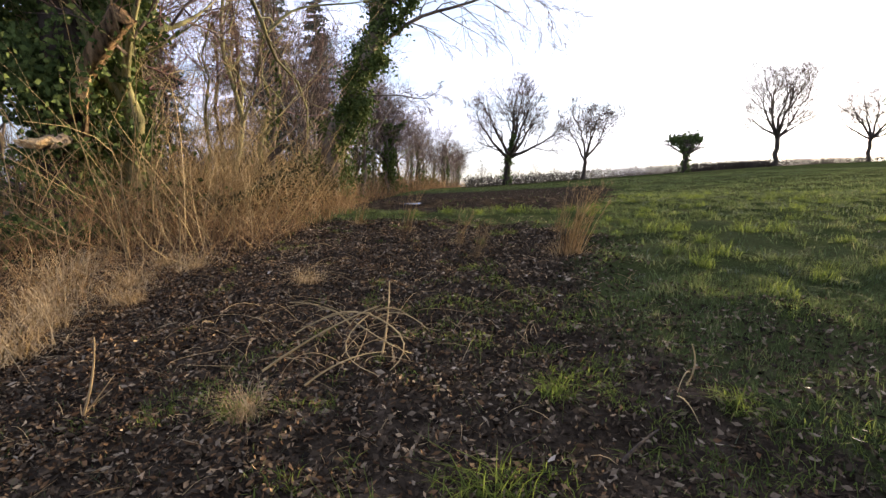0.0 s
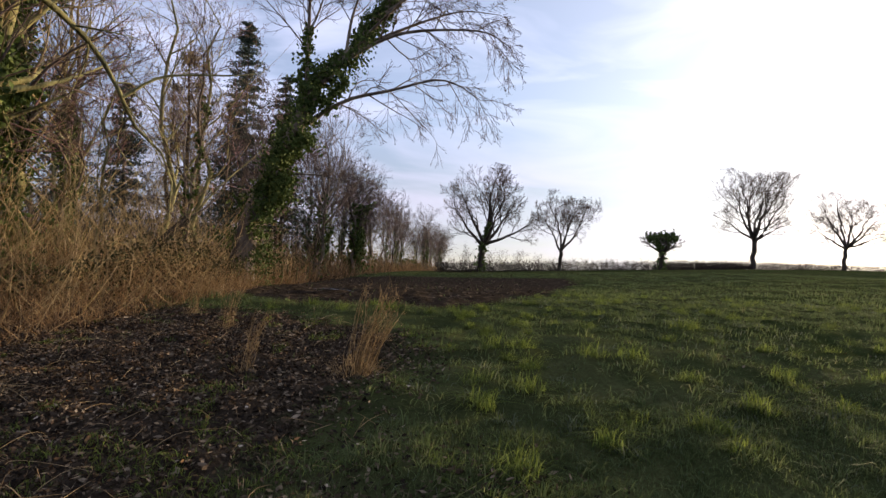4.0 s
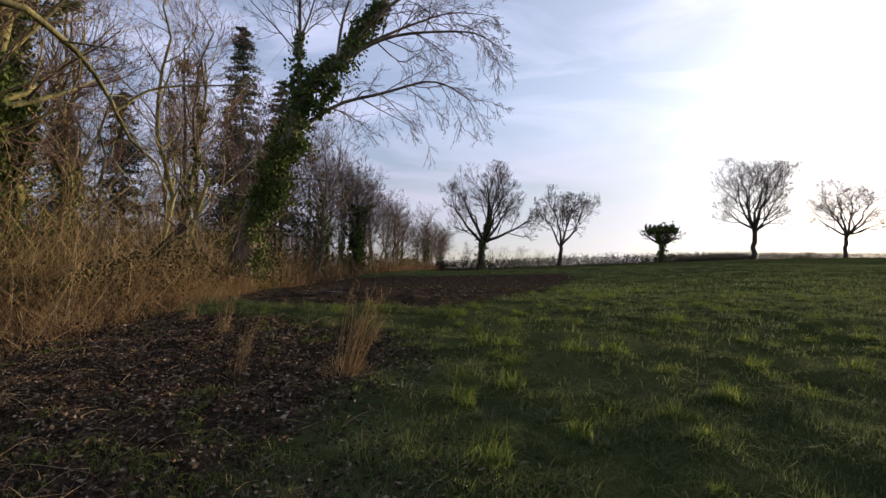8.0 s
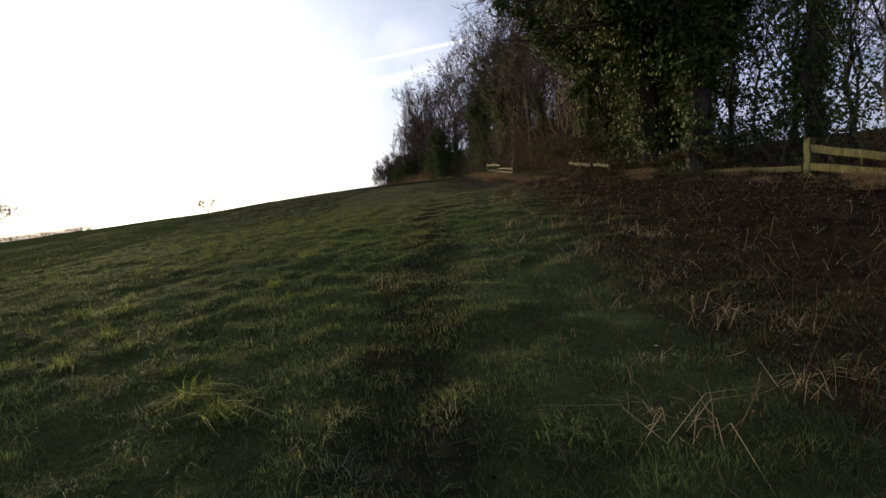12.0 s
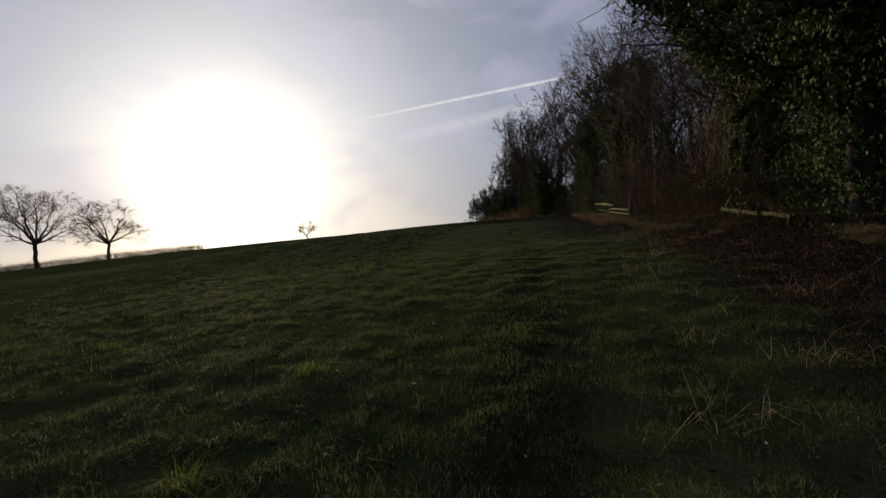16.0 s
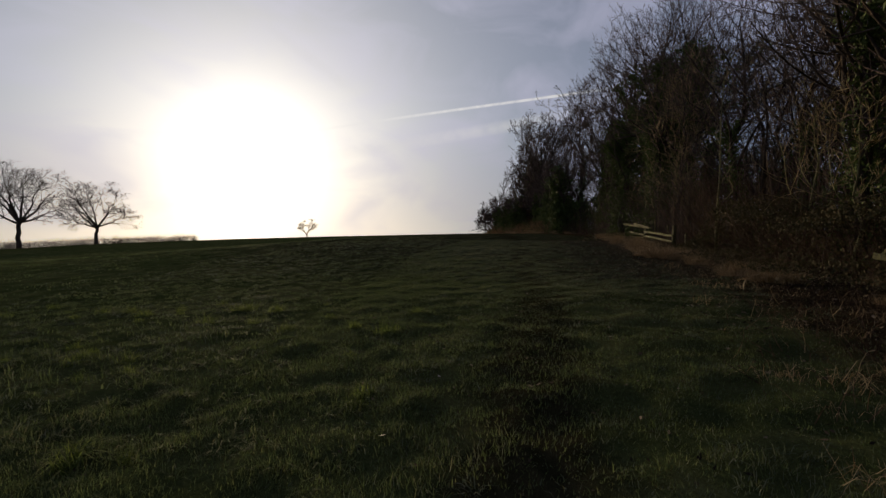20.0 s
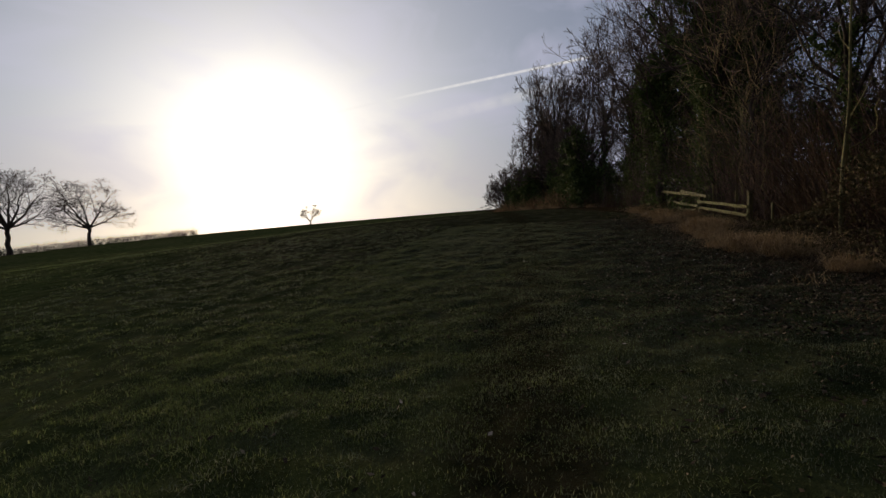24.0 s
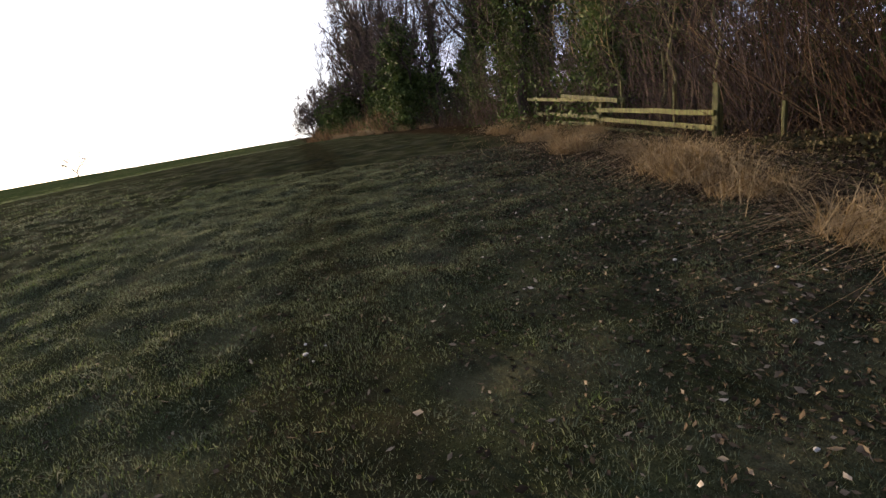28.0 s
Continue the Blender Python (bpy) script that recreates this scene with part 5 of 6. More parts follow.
# ---- hedge along the far side of the field ----
def build_hedge():
    rng = R(61)
    line = [(2.0, 58.0), (6.6, 62.0), (16.7, 68.5), (30.7, 72.8), (54.2, 93.5), (73.8, 99.0), (84.0, 91.5), (97.0, 84.0)]
    e = thing("hedge", (0, 0, 0), "clipped bare thorn hedge along the field boundary", "hedge")
    n = 22000
    s = rng.uniform(0, 1, n)
    xy = np.array([along(line, q)[0][:] for q in s])
    base = np.stack([xy[:, 0] + rng.normal(size=n) * 0.25, xy[:, 1] + rng.normal(size=n) * 0.25, gz(xy[:, 0], xy[:, 1]) - 0.2 + 1.1 * rng.uniform(0, 1, n) ** 1.6], 1)
    d = rng.normal(size=(n, 3)) * (0.6, 0.6, 0.5) + (0, 0, 0.45)
    tip = base + d * rng.uniform(0.3, 0.8, (n, 1))
    tip[:, 2] = np.minimum(tip[:, 2], gz(tip[:, 0], tip[:, 1]) + 1.5 + 0.25 * lattice(s * 200, s * 0, 1.0, 3))
    v, f = arcs(base, tip, rng.normal(size=(n, 3)) * 0.05, np.full(n, 0.019), np.full(n, 0.013), 2, 3)
    child("crown", to_mesh("crown", v, f, BARK_DARK), e, "bare clipped thorn twigs", kind="stuff")


build_hedge()


# ---- fences ----
def bar(p, q, w, t, rng):
    """A sawn rail from p to q, w deep and t thick, with worn, slightly uneven edges."""
    bm = bmesh.new()
    p, q = Vector(p), Vector(q)
    d = (q - p).normalized()
    side = d.cross(Vector((0, 0, 1)) if abs(d.z) < 0.9 else Vector((0.9, 0.43, 0))).normalized()
    up = side.cross(d)
    rings = []
    for k in range(6):
        c = p.lerp(q, k / 5) + up * rng.normal() * 0.006 + side * rng.normal() * 0.004
        ring = []
        for a, b in ((-1, -0.72), (-0.72, -1), (0.72, -1), (1, -0.72), (1, 0.72), (0.72, 1), (-0.72, 1), (-1, 0.72)):
            ring.append(bm.verts.new(c + side * a * t / 2 * (1 + rng.normal() * 0.03) + up * b * w / 2 * (1 + rng.normal() * 0.03)))
        rings.append(ring)
    for a, b in zip(rings, rings[1:]):
        for k in range(8):
            bm.faces.new((a[k], a[(k + 1) % 8], b[(k + 1) % 8], b[k]))
    bm.faces.new(rings[0][::-1])
    bm.faces.new(rings[-1])
    bmesh.ops.recalc_face_normals(bm, faces=bm.faces)
    return bm


def fence(name, label, posts, rails, stakes, seed):
    """posts: x, y, height, width, lean; rails: x, y, height over ground, twice, depth, thickness; stakes: x, y, height."""
    rng = R(seed)
    x0, y0 = posts[0][:2]
    e = thing(name, (x0, y0, float(gz(x0, y0))), label, "fence")
    off = Vector((x0, y0, float(gz(x0, y0))))

    def at(x, y, h):
        return Vector((x, y, float(gz(x, y)) + h)) - off

    for x, y, h, w, ln in posts:
        part("post", bar(at(x, y, -0.3), at(x, y, h) + Vector((ln, ln * 0.3, 0)), w, w, rng), RAIL, e)
    for xa, ya, ha, xb, yb, hb, w, t in rails:
        part("rail", bar(at(xa, ya, ha), at(xb, yb, hb), w, t, rng), RAIL, e)
    for x, y, h in stakes:
        part("stake", bar(at(x, y, -0.2), at(x, y, h) + Vector((rng.normal() * 0.03, 0, 0)), 0.055, 0.055, rng), RAIL, e)
    return e


fence("post_and_rail_fence", "weathered sawn rail fence, mossy, with one rail slipped", [(17.2, -4.3, 0.78, 0.17, 0.0), (14.4, -5.55, 0.44, 0.15, 0.03)],
      [(17.25, -4.22, 0.6, 14.3, -5.5, 0.24, 0.15, 0.05), (17.25, -4.22, 0.22, 14.3, -5.5, 0.06, 0.15, 0.05), (17.3, -4.2, 0.16, 19.9, -3.1, 0.06, 0.12, 0.05)], [(16.4, -4.85, 0.62)], 71)
fence("post_and_rail_fence", "broken pale rails sagging in the brambles", [(24.1, -1.3, 0.4, 0.1, 0.02)],
      [(24.6, -0.72, 0.42, 26.0, -0.1, 0.55, 0.1, 0.045), (23.6, -1.2, 0.35, 24.4, -0.8, 0.42, 0.1, 0.045), (25.6, -0.3, 0.95, 25.9, -0.15, 0.5, 0.05, 0.04)], [(25.4, -0.42, 0.5)], 72)
fence("post_and_rail_fence", "mossy three-rail fence with one rail slipped askew", [(39.2, 2.35, 0.84, 0.13, 0.0), (42.6, 3.42, 0.6, 0.12, 0.0), (46.7, 4.4, 0.92, 0.11, 0.03)],
      [(39.15, 2.42, 0.40, 42.7, 3.52, 0.45, 0.085, 0.04), (39.15, 2.42, 0.16, 42.7, 3.52, 0.26, 0.085, 0.04), (39.6, 2.6, -0.02, 42.6, 3.5, 0.06, 0.08, 0.04),
       (41.6, 3.2, 0.64, 47.3, 4.65, 0.76, 0.085, 0.04), (41.7, 3.3, 0.65, 44.6, 4.0, 0.79, 0.085, 0.04), (42.5, 3.5, 0.31, 46.8, 4.48, 0.34, 0.085, 0.04), (42.8, 3.55, 0.15, 45.6, 4.3, 0.12, 0.08, 0.04)],
      [(40.6, 2.55, 0.85), (42.4, 3.05, 1.0), (44.0, 3.5, 0.9), (45.4, 3.9, 0.95), (37.95, 2.0, 0.55)], 73)
for k, (x, y, h) in enumerate([(-3.4, 18.6, 0.75), (-3.7, 20.4, 0.8), (-3.9, 22.0, 0.75), (-4.2, 24.0, 0.8), (-4.4, 26.2, 0.75), (-4.6, 29.0, 0.8)]):
    e = thing("fence_stake", base_at(x, y, 0.0), "thin pale wooden stake at the wood edge", "stake", "stakes at the wood edge")
    part("shaft", bar((0, 0, -0.2), (0.03 * (k % 3 - 1), 0, h), 0.07, 0.07, R(80 + k)), RAIL, e)


# ---- distance ----
def build_shed():
    e = thing("outbuilding", base_at(7.4, 112, 0.0), "low white outbuilding in the valley beyond the field", "building", turn=8)
    z0 = 1.7 - 113 * math.tan(radians(5.45)) - float(gz(7.4, 112)) - 0.5
    bm = bmesh.new()
    bmesh.ops.create_cube(bm, size=1, matrix=Matrix.Translation((0, 0, z0 / 2)) @ Matrix.Diagonal((5.0, 3.0, z0, 1)))
    bmesh.ops.bevel(bm, geom=bm.edges[:], offset=0.03, segments=1, affect="EDGES")
    part("wall", bm, WALL_WHITE, e)
    bm = bmesh.new()
    ring = [bm.verts.new(p) for p in ((-2.8, -1.8, z0), (2.8, -1.8, z0), (2.8, 1.8, z0), (-2.8, 1.8, z0), (-2.8, 0, z0 + 0.5), (2.8, 0, z0 + 0.5))]
    for q in ((0, 1, 5, 4), (2, 3, 4, 5), (0, 4, 3), (1, 2, 5), (3, 2, 1, 0)):
        bm.faces.new([ring[k] for k in q])
    part("roof", bm, ROOF, e)
    for x in (-1.5, 0.2, 1.7):
        bm = bmesh.new()
        bmesh.ops.create_cube(bm, size=1, matrix=Matrix.Translation((x, -1.51, z0 - 0.6)) @ Matrix.Diagonal((0.8, 0.06, 0.9, 1)))
        part("window", bm, GLASS_DARK, e)


build_shed()
rng = R(91)
for k, (az, d, sc) in enumerate([(1.0, 118, 1.0), (3.6, 135, 0.9), (6.0, 140, 0.8), (7.5, 128, 0.7), (9.0, 150, 0.9), (-1.5, 122, 1.2), (11.0, 150, 0.7), (13.5, 160, 0.6)]):
    x, y = d * math.sin(radians(az)), d * math.cos(radians(az))
    copy_thing(protos[k % 4], pose(*base_at(x, y), 0, 0, rng.uniform(0, 360)) @ Matrix.Scale(sc, 4))


def contrail(name, way, width, strength, alpha, label):
    """A vapour trail far off, a flat ribbon of ice haze against the sky."""
    m = bpy.data.materials.new(name)
    m.use_nodes = True
    t = m.node_tree
    t.nodes.clear()
    n = t.nodes.new
    out, em, tr, mix = n("ShaderNodeOutputMaterial"), n("ShaderNodeEmission"), n("ShaderNodeBsdfTransparent"), n("ShaderNodeMixShader")
    em.inputs["Color"].default_value, em.inputs["Strength"].default_value = (1.0, 0.97, 0.95, 1), strength
    a, no, mul = n("ShaderNodeAttribute"), n("ShaderNodeTexNoise"), n("ShaderNodeMath")
    a.attribute_name = "veil"
    no.inputs["Scale"].default_value, no.inputs["Detail"].default_value = 0.02, 4
    link(t, n("ShaderNodeTexCoord").outputs["Object"], no.inputs["Vector"])
    mul.operation = "MULTIPLY"
    link(t, a.outputs["Fac"], mul.inputs[0])
    rng_node = n("ShaderNodeMapRange")
    rng_node.inputs["From Min"].default_value, rng_node.inputs["From Max"].default_value = 0.25, 0.6
    rng_node.inputs["To Min"].default_value = 0.45
    link(t, no.outputs["Fac"], rng_node.inputs["Value"])
    link(t, rng_node.outputs[0], mul.inputs[1])
    link(t, mul.outputs[0], mix.inputs[0])
    link(t, tr.outputs[0], mix.inputs[1])
    link(t, em.outputs[0], mix.inputs[2])
    link(t, mix.outputs[0], out.inputs["Surface"])
    steps, rows = 40, 5
    v, veil = [], []
    for k in range(steps + 1):
        s = k / steps
        az = way[0][0] * (1 - s) ** 2 + 2 * way[1][0] * s * (1 - s) + way[2][0] * s * s
        el = way[0][1] * (1 - s) ** 2 + 2 * way[1][1] * s * (1 - s) + way[2][1] * s * s
        for j in range(rows):
            e = radians(el + (j / (rows - 1) - 0.5) * width)
            v.append((3000 * math.sin(radians(az)) * math.cos(e), 3000 * math.cos(radians(az)) * math.cos(e), 3000 * math.sin(e)))
            veil.append(alpha * (0.0, 0.7, 1.0, 0.7, 0.0)[j] * min(1, s * 2.2) * min(1, (1 - s) * 6))
    f = [(k * rows + j, k * rows + j + 1, (k + 1) * rows + j + 1, (k + 1) * rows + j) for k in range(steps) for j in range(rows - 1)]
    me = to_mesh(name, v, f, m, True)
    at = me.attributes.new("veil", "FLOAT", "POINT")
    at.data.foreach_set("value", np.array(veil, np.float32))
    tagged(new(name, me), label, "vapour trail", kind="structure")


contrail("backdrop_trail_1", [(55, 9.1), (70, 12.8), (88, 14.6)], 0.36, 1.5, 0.85, "thin bright vapour trail across the pale sky")
contrail("backdrop_trail_2", [(56, 6.6), (68, 9.4), (84, 12.4)], 1.5, 1.3, 0.4, "broad faded vapour trail across the pale sky")
contrail("backdrop_trail_3", [(47, 22), (51.5, 18.5), (61, 13.0)], 1.6, 1.3, 0.25, "old faded vapour trail across the pale sky")


# ---- things on the ground ----
def sticks(name, place, pieces, label, material=None, size=1.0):
    """Loose sticks lying together: each piece is base, tip, bow and thickness."""
    e = thing(name, place, label, "sticks")
    for b, t, s, r in pieces:
        b, t, s = [np.array(q) * size for q in (b, t, s)]
        v, f = arcs(np.array([b], float), np.array([t], float), np.array([s], float), np.array([r]), np.array([r * 0.45]), 8, 6)
        child("stick", to_mesh("stick", v, f, material or TWIG_TAN, True), e)
    return e


sticks("fallen_branch", base_at(-0.62, 3.45, 0.0), [
    ((-0.75, -0.55, 0.05), (0.22, 0.25, 0.42), (0, 0, 0.05), 0.008), ((0.2, 0.2, 0.38), (0.55, 0.3, 0.3), (0, 0, 0.06), 0.007), ((0.3, -0.1, 0.03), (0.32, 0.5, 0.62), (0.02, 0, 0), 0.008),
    ((0.12, 0.2, 0.36), (0.42, -0.5, 0.04), (0.25, -0.1, 0.05), 0.006), ((0.15, 0.2, 0.36), (0.3, -0.6, 0.05), (-0.25, -0.1, -0.02), 0.005), ((0.0, 0.1, 0.3), (0.62, -0.15, 0.06), (0.1, -0.3, 0.05), 0.005),
] + [
    ((-0.7, 0.4, 0.06), (0.15, 0.22, 0.36), (0, 0, 0.08), 0.006), ((-0.5, 0.75, 0.1), (0.5, 0.25, 0.08), (0, 0.05, 0.16), 0.006), ((-0.9, 0.9, 0.25), (-0.1, 0.5, 0.2), (0, 0, 0.05), 0.005),
    ((-0.3, -0.8, 0.03), (0.35, -0.2, 0.1), (0, 0, 0.08), 0.006), ((-0.15, 0.7, 0.04), (-0.6, 0.95, 0.12), (0, 0, 0.1), 0.007), ((0.1, 0.9, 0.05), (0.75, 0.5, 0.06), (0, 0, 0.14), 0.005),
], "bleached fallen branch with bowed side shoots on bare soil", size=0.66)
sticks("fallen_branch", base_at(1.3, 2.75, 0.0), [((0, 0, 0.02), (0.03, 0.05, 0.24), (0.03, 0, 0), 0.006), ((0.01, 0, 0.1), (-0.1, -0.12, 0.04), (0, 0, 0.04), 0.005), ((-0.1, -0.12, 0.02), (-0.11, -0.4, 0.02), (0, 0, 0.03), 0.004)],
       "small forked twig lying in the grass")
sticks("fallen_branch", base_at(0.75, 2.1, 0.0), [((0, 0, 0.02), (0.25, 0.25, 0.03), (0, 0, 0.01), 0.012)], "short dark rotten stick on the soil", BARK_DARK)
sticks("fallen_branch", base_at(-2.0, 2.75, 0.0), [((0, 0, 0.0), (0.05, 0.1, 0.42), (0.02, 0, 0), 0.008), ((0, 0.05, 0.02), (0.18, 0.0, 0.16), (0, 0, 0), 0.005), ((0.02, 0, 0.02), (0.14, 0.1, 0.2), (0, 0, 0), 0.004)],
       "dead bleached stalk standing on bare soil", STRAW)
sticks("fallen_branch", base_at(26.0, 1.7, 0.0), [((-0.9, 0.2, 0.05), (0.7, -0.3, 0.03), (0, 0.08, 0.12), 0.009), ((0.1, 0, 0.1), (0.8, 0.05, 0.05), (0, 0, 0.06), 0.005)], "bleached branch lying at the wood edge")
sticks("fallen_branch", base_at(35.0, 3.6, 0.0), [((-0.5, 0.4, 0.03), (0.7, -0.3, 0.35), (0, 0, 0.14), 0.0028), ((-0.2, 0.3, 0.06), (0.6, 0.1, 0.42), (0, 0, 0.12), 0.0024)], "bleached bramble shoots leaning out of dead grass")


rng = R(96)
twiggy = []
for k in range(34):
    a = rng.uniform(0, 2 * math.pi)
    b = np.array([rng.normal() * 0.42 - 0.1, rng.normal() * 0.42 + 0.05, rng.uniform(0.01, 0.1)])
    ln = rng.uniform(0.2, 0.6)
    twiggy.append((tuple(b), (b[0] + math.cos(a) * ln, b[1] + math.sin(a) * ln, rng.uniform(0.01, 0.22)), (rng.normal() * 0.08, rng.normal() * 0.08, rng.uniform(0.0, 0.12)), rng.uniform(0.0014, 0.003)))
sticks("fallen_branch", base_at(-0.72, 3.5, 0.0), twiggy, "tangle of thin dead twigs heaped on bare soil", STRAW)


def tuft_mesh(name, seed, n, h, w, spread, material, lean):
    rng = R(seed)
    a, d = rng.uniform(0, 2 * np.pi, n), rng.uniform(0, 1, n) ** 0.7 * spread
    at = np.stack([np.cos(a) * d, np.sin(a) * d, np.full(n, -0.02)], 1)
    v, f = blades(rng, at, (0.2 + 0.8 * rng.uniform(0, 1, n) ** 1.6) * h, rng.uniform(0.7, 1.3, n) * w, lean)
    return to_mesh(name, v, f, material)


def wisp_mesh(seed, n, h):
    """Tall dead stalks, bowed and leaning, with frayed seed heads, over a skirt of short dead blades."""
    rng = R(seed)
    a, d = rng.uniform(0, 2 * np.pi, n), rng.uniform(0, 1, n) ** 0.7 * 0.11
    base = np.stack([np.cos(a) * d, np.sin(a) * d, np.full(n, -0.02)], 1)
    ln = h * rng.uniform(0.45, 1.1, n)
    lean = rng.normal(size=(n, 2)) * 0.12 + np.stack([np.cos(a), np.sin(a)], 1) * 0.06 + (0.24, -0.05)
    tip = base + np.stack([lean[:, 0] * ln, lean[:, 1] * ln, ln], 1)
    sag = np.concatenate([-lean * ln[:, None] * 0.12, np.zeros((n, 1))], 1) + rng.normal(size=(n, 3)) * 0.035
    bits = [arcs(base, tip, sag, np.full(n, 0.0034), np.full(n, 0.0018), 5, 3)]
    top = np.repeat(tip, 6, 0)
    hair = top + rng.normal(size=top.shape) * (0.03, 0.03, 0.05)
    bits.append(arcs(top - np.array([0, 0, 0.03]), hair, np.zeros(top.shape), np.full(len(top), 0.0014), np.full(len(top), 0.0008), 2, 3))
    m = 50
    b, q = rng.uniform(0, 2 * np.pi, m), rng.uniform(0, 1, m) ** 0.6 * 0.22
    low = np.stack([np.cos(b) * q, np.sin(b) * q, np.full(m, -0.02)], 1)
    out = low + np.stack([np.cos(b) * 0.14, np.sin(b) * 0.14, rng.uniform(0.03, 0.2, m)], 1)
    bits.append(arcs(low, out, rng.normal(size=(m, 3)) * 0.02 + (0, 0, 0.04), np.full(m, 0.0022), np.full(m, 0.001), 4, 3))
    v, f = joined(bits)
    return to_mesh("dead_stalk_tuft", v, f, RUSTSTRAW)


def shaded(x, y):
    """How close a place lies to the dark wood, 0 far out in the field to 1 at its edge; grass there stays thin and short."""
    return np.clip(1.05 + beyond(x, y, EDGE_RIGHT) / 8.5, 0, 1) * np.clip((x - 6) / 6, 0, 1)


LUSH = [tuft_mesh("grass_tuft", 300 + k, 130, 0.2 + 0.05 * k, 0.0036, 0.13 + 0.03 * k, GRASS_LUSH, 1.8) for k in range(3)]
RUSTY = [tuft_mesh("dead_grass_tuft", 310 + k, 760, 0.5 + 0.1 * k, 0.003, 0.45, RUSTSTRAW, 2.6) for k in range(3)]
WISPY = [wisp_mesh(315 + k, 27, 0.85 + 0.12 * k) for k in range(3)]
SPARSE = [tuft_mesh("dead_grass_tuft", 330 + k, 26, 0.26 + 0.06 * k, 0.0022, 0.22, STRAW, 2.4) for k in range(3)]
PALE = [tuft_mesh("dead_grass_tuft", 320 + k, 260, 0.45 + 0.1 * k, 0.003, 0.28, STRAW, 1.9) for k in range(3)]


def tuft(name, meshes, k, x, y, label, category, group, scale, turn):
    o = new(name, meshes[k % len(meshes)])
    o.matrix_basis = pose(x, y, float(gz(x, y) + relief(x, y)), 0, 0, turn) @ Matrix.Diagonal((scale, scale, scale, 1))
    return tagged(o, label, category, group)


rng = R(95)
for k, (x, y, sc) in enumerate([(6.15, 6.0, 1.1), (6.5, 5.7, 0.9), (4.15, 6.75, 0.9), (-1.1, 2.65, 0.8), (-0.35, 1.75, 0.8), (0.2, 1.9, 0.8), (1.45, 2.5, 0.8), (0.6, 2.7, 0.7), (2.9, 5.6, 0.8), (4.0, 4.4, 0.8), (5.2, 5.2, 0.8), (3.2, 3.4, 0.7), (7.4, 7.5, 1.0), (8.8, 6.4, 0.9), (5.6, 8.8, 1.0), (7.0, 11.0, 1.1), (0.6, 9.9, 0.9), (1.3, 10.2, 1.0), (2.0, 10.0, 0.9), (2.6, 9.6, 0.9), (0.0, 10.3, 0.8), (1.0, 10.8, 0.9), (2.9, 10.6, 0.9), (-0.6, 10.0, 0.7)]):
    tuft("grass_tuft", LUSH, k, x, y, "lush green grass tuft", "grass tuft", "green grass tufts", sc, rng.uniform(0, 360))
for k in range(320):
    x, y = 2.2 + 22 * rng.uniform(0, 1) ** 1.6, rng.uniform(3.2, 18)
    if soil_share(x, y) < 0.3 and shaded(np.array([x]), np.array([y]))[0] < 0.2:
        tuft("grass_tuft", LUSH, k, x, y, "lush green grass tuft", "grass tuft", "green grass tufts", rng.uniform(0.45, 1.0), rng.uniform(0, 360))
for k, (x, y, sc) in enumerate([(1.4, 6.08, 0.98), (1.34, 6.22, 0.8), (1.5, 6.3, 0.45), (0.35, 6.2, 0.5), (0.15, 6.9, 0.45), (-0.6, 8.2, 0.6), (1.5, 7.4, 0.4), (-1.5, 9.2, 0.6)]):
    tuft("dead_stalk_tuft", WISPY, k, x, y, "rust-brown dead grass stalks at the edge of bare soil", "dead grass", "rusty grass tufts", sc, rng.uniform(-40, 40))
for k in range(52):
    p, way = along(EDGE_RIGHT, rng.uniform(0.12, 0.62))
    off = rng.uniform(-0.5, 1.3)
    x, y = p.x - way.y * off, p.y + way.x * off
    tuft("dead_grass_tuft", RUSTY, k, x, y, "rusty dead grass tussock at the wood edge", "dead grass", "rusty grass tufts", rng.uniform(0.35, 0.85), rng.uniform(0, 360))
for k, (x, y, sc) in enumerate([(36.4, 3.55, 1.15), (37.0, 3.7, 1.0), (37.6, 3.6, 0.9), (35.5, 3.5, 0.9), (39.8, 4.5, 0.9), (40.4, 4.5, 0.8), (33.9, 3.3, 1.05), (33.3, 3.0, 1.0), (32.6, 2.6, 1.0), (42.3, 5.0, 0.75)]):
    tuft("dead_grass_tuft", RUSTY, k, x, y, "large rusty dead grass tussock below the rail fence", "dead grass", "rusty grass tufts", sc, rng.uniform(0, 360))
for k in range(70):
    x = rng.uniform(6, 31)
    y = float(np.interp(x, [q[0] for q in ROUGH], [q[1] for q in ROUGH])) + rng.normal() * 0.9 - 0.5
    tuft("dead_grass_tuft", SPARSE, k, x, y, "thin bleached dead grass on the rough verge", "dead grass", "bleached grass tufts", rng.uniform(0.5, 1.1), rng.uniform(0, 360))
for k in range(14):
    p, way = along(EDGE_LEFT, rng.uniform(0.10, 0.2))
    off = rng.uniform(-1.8, 0.5)
    x, y = p.x + way.y * off, p.y - way.x * off
    tuft("dead_grass_tuft", PALE, k, x, y, "bleached dead grass at the foot of the brambles", "dead grass", "bleached grass tufts", rng.uniform(0.35, 0.7), rng.uniform(0, 360))
for k, (x, y, sc) in enumerate([(-3.55, 4.6, 1.0), (-3.1, 3.7, 0.85), (-3.9, 5.3, 1.0), (-4.3, 6.2, 0.9), (-3.3, 4.2, 0.8), (-3.0, 4.9, 0.6), (-3.5, 3.3, 0.8)]):
    tuft("dead_grass_tuft", PALE, k, x, y, "tall bleached dead grass flopped at the foot of the ivy", "dead grass", "bleached grass tufts", sc, rng.uniform(0, 360))
tuft("dead_grass_tuft", PALE, 1, -1.38, 5.3, "bleached dead grass heap on bare soil", "dead grass", "bleached grass tufts", 0.5, 40)
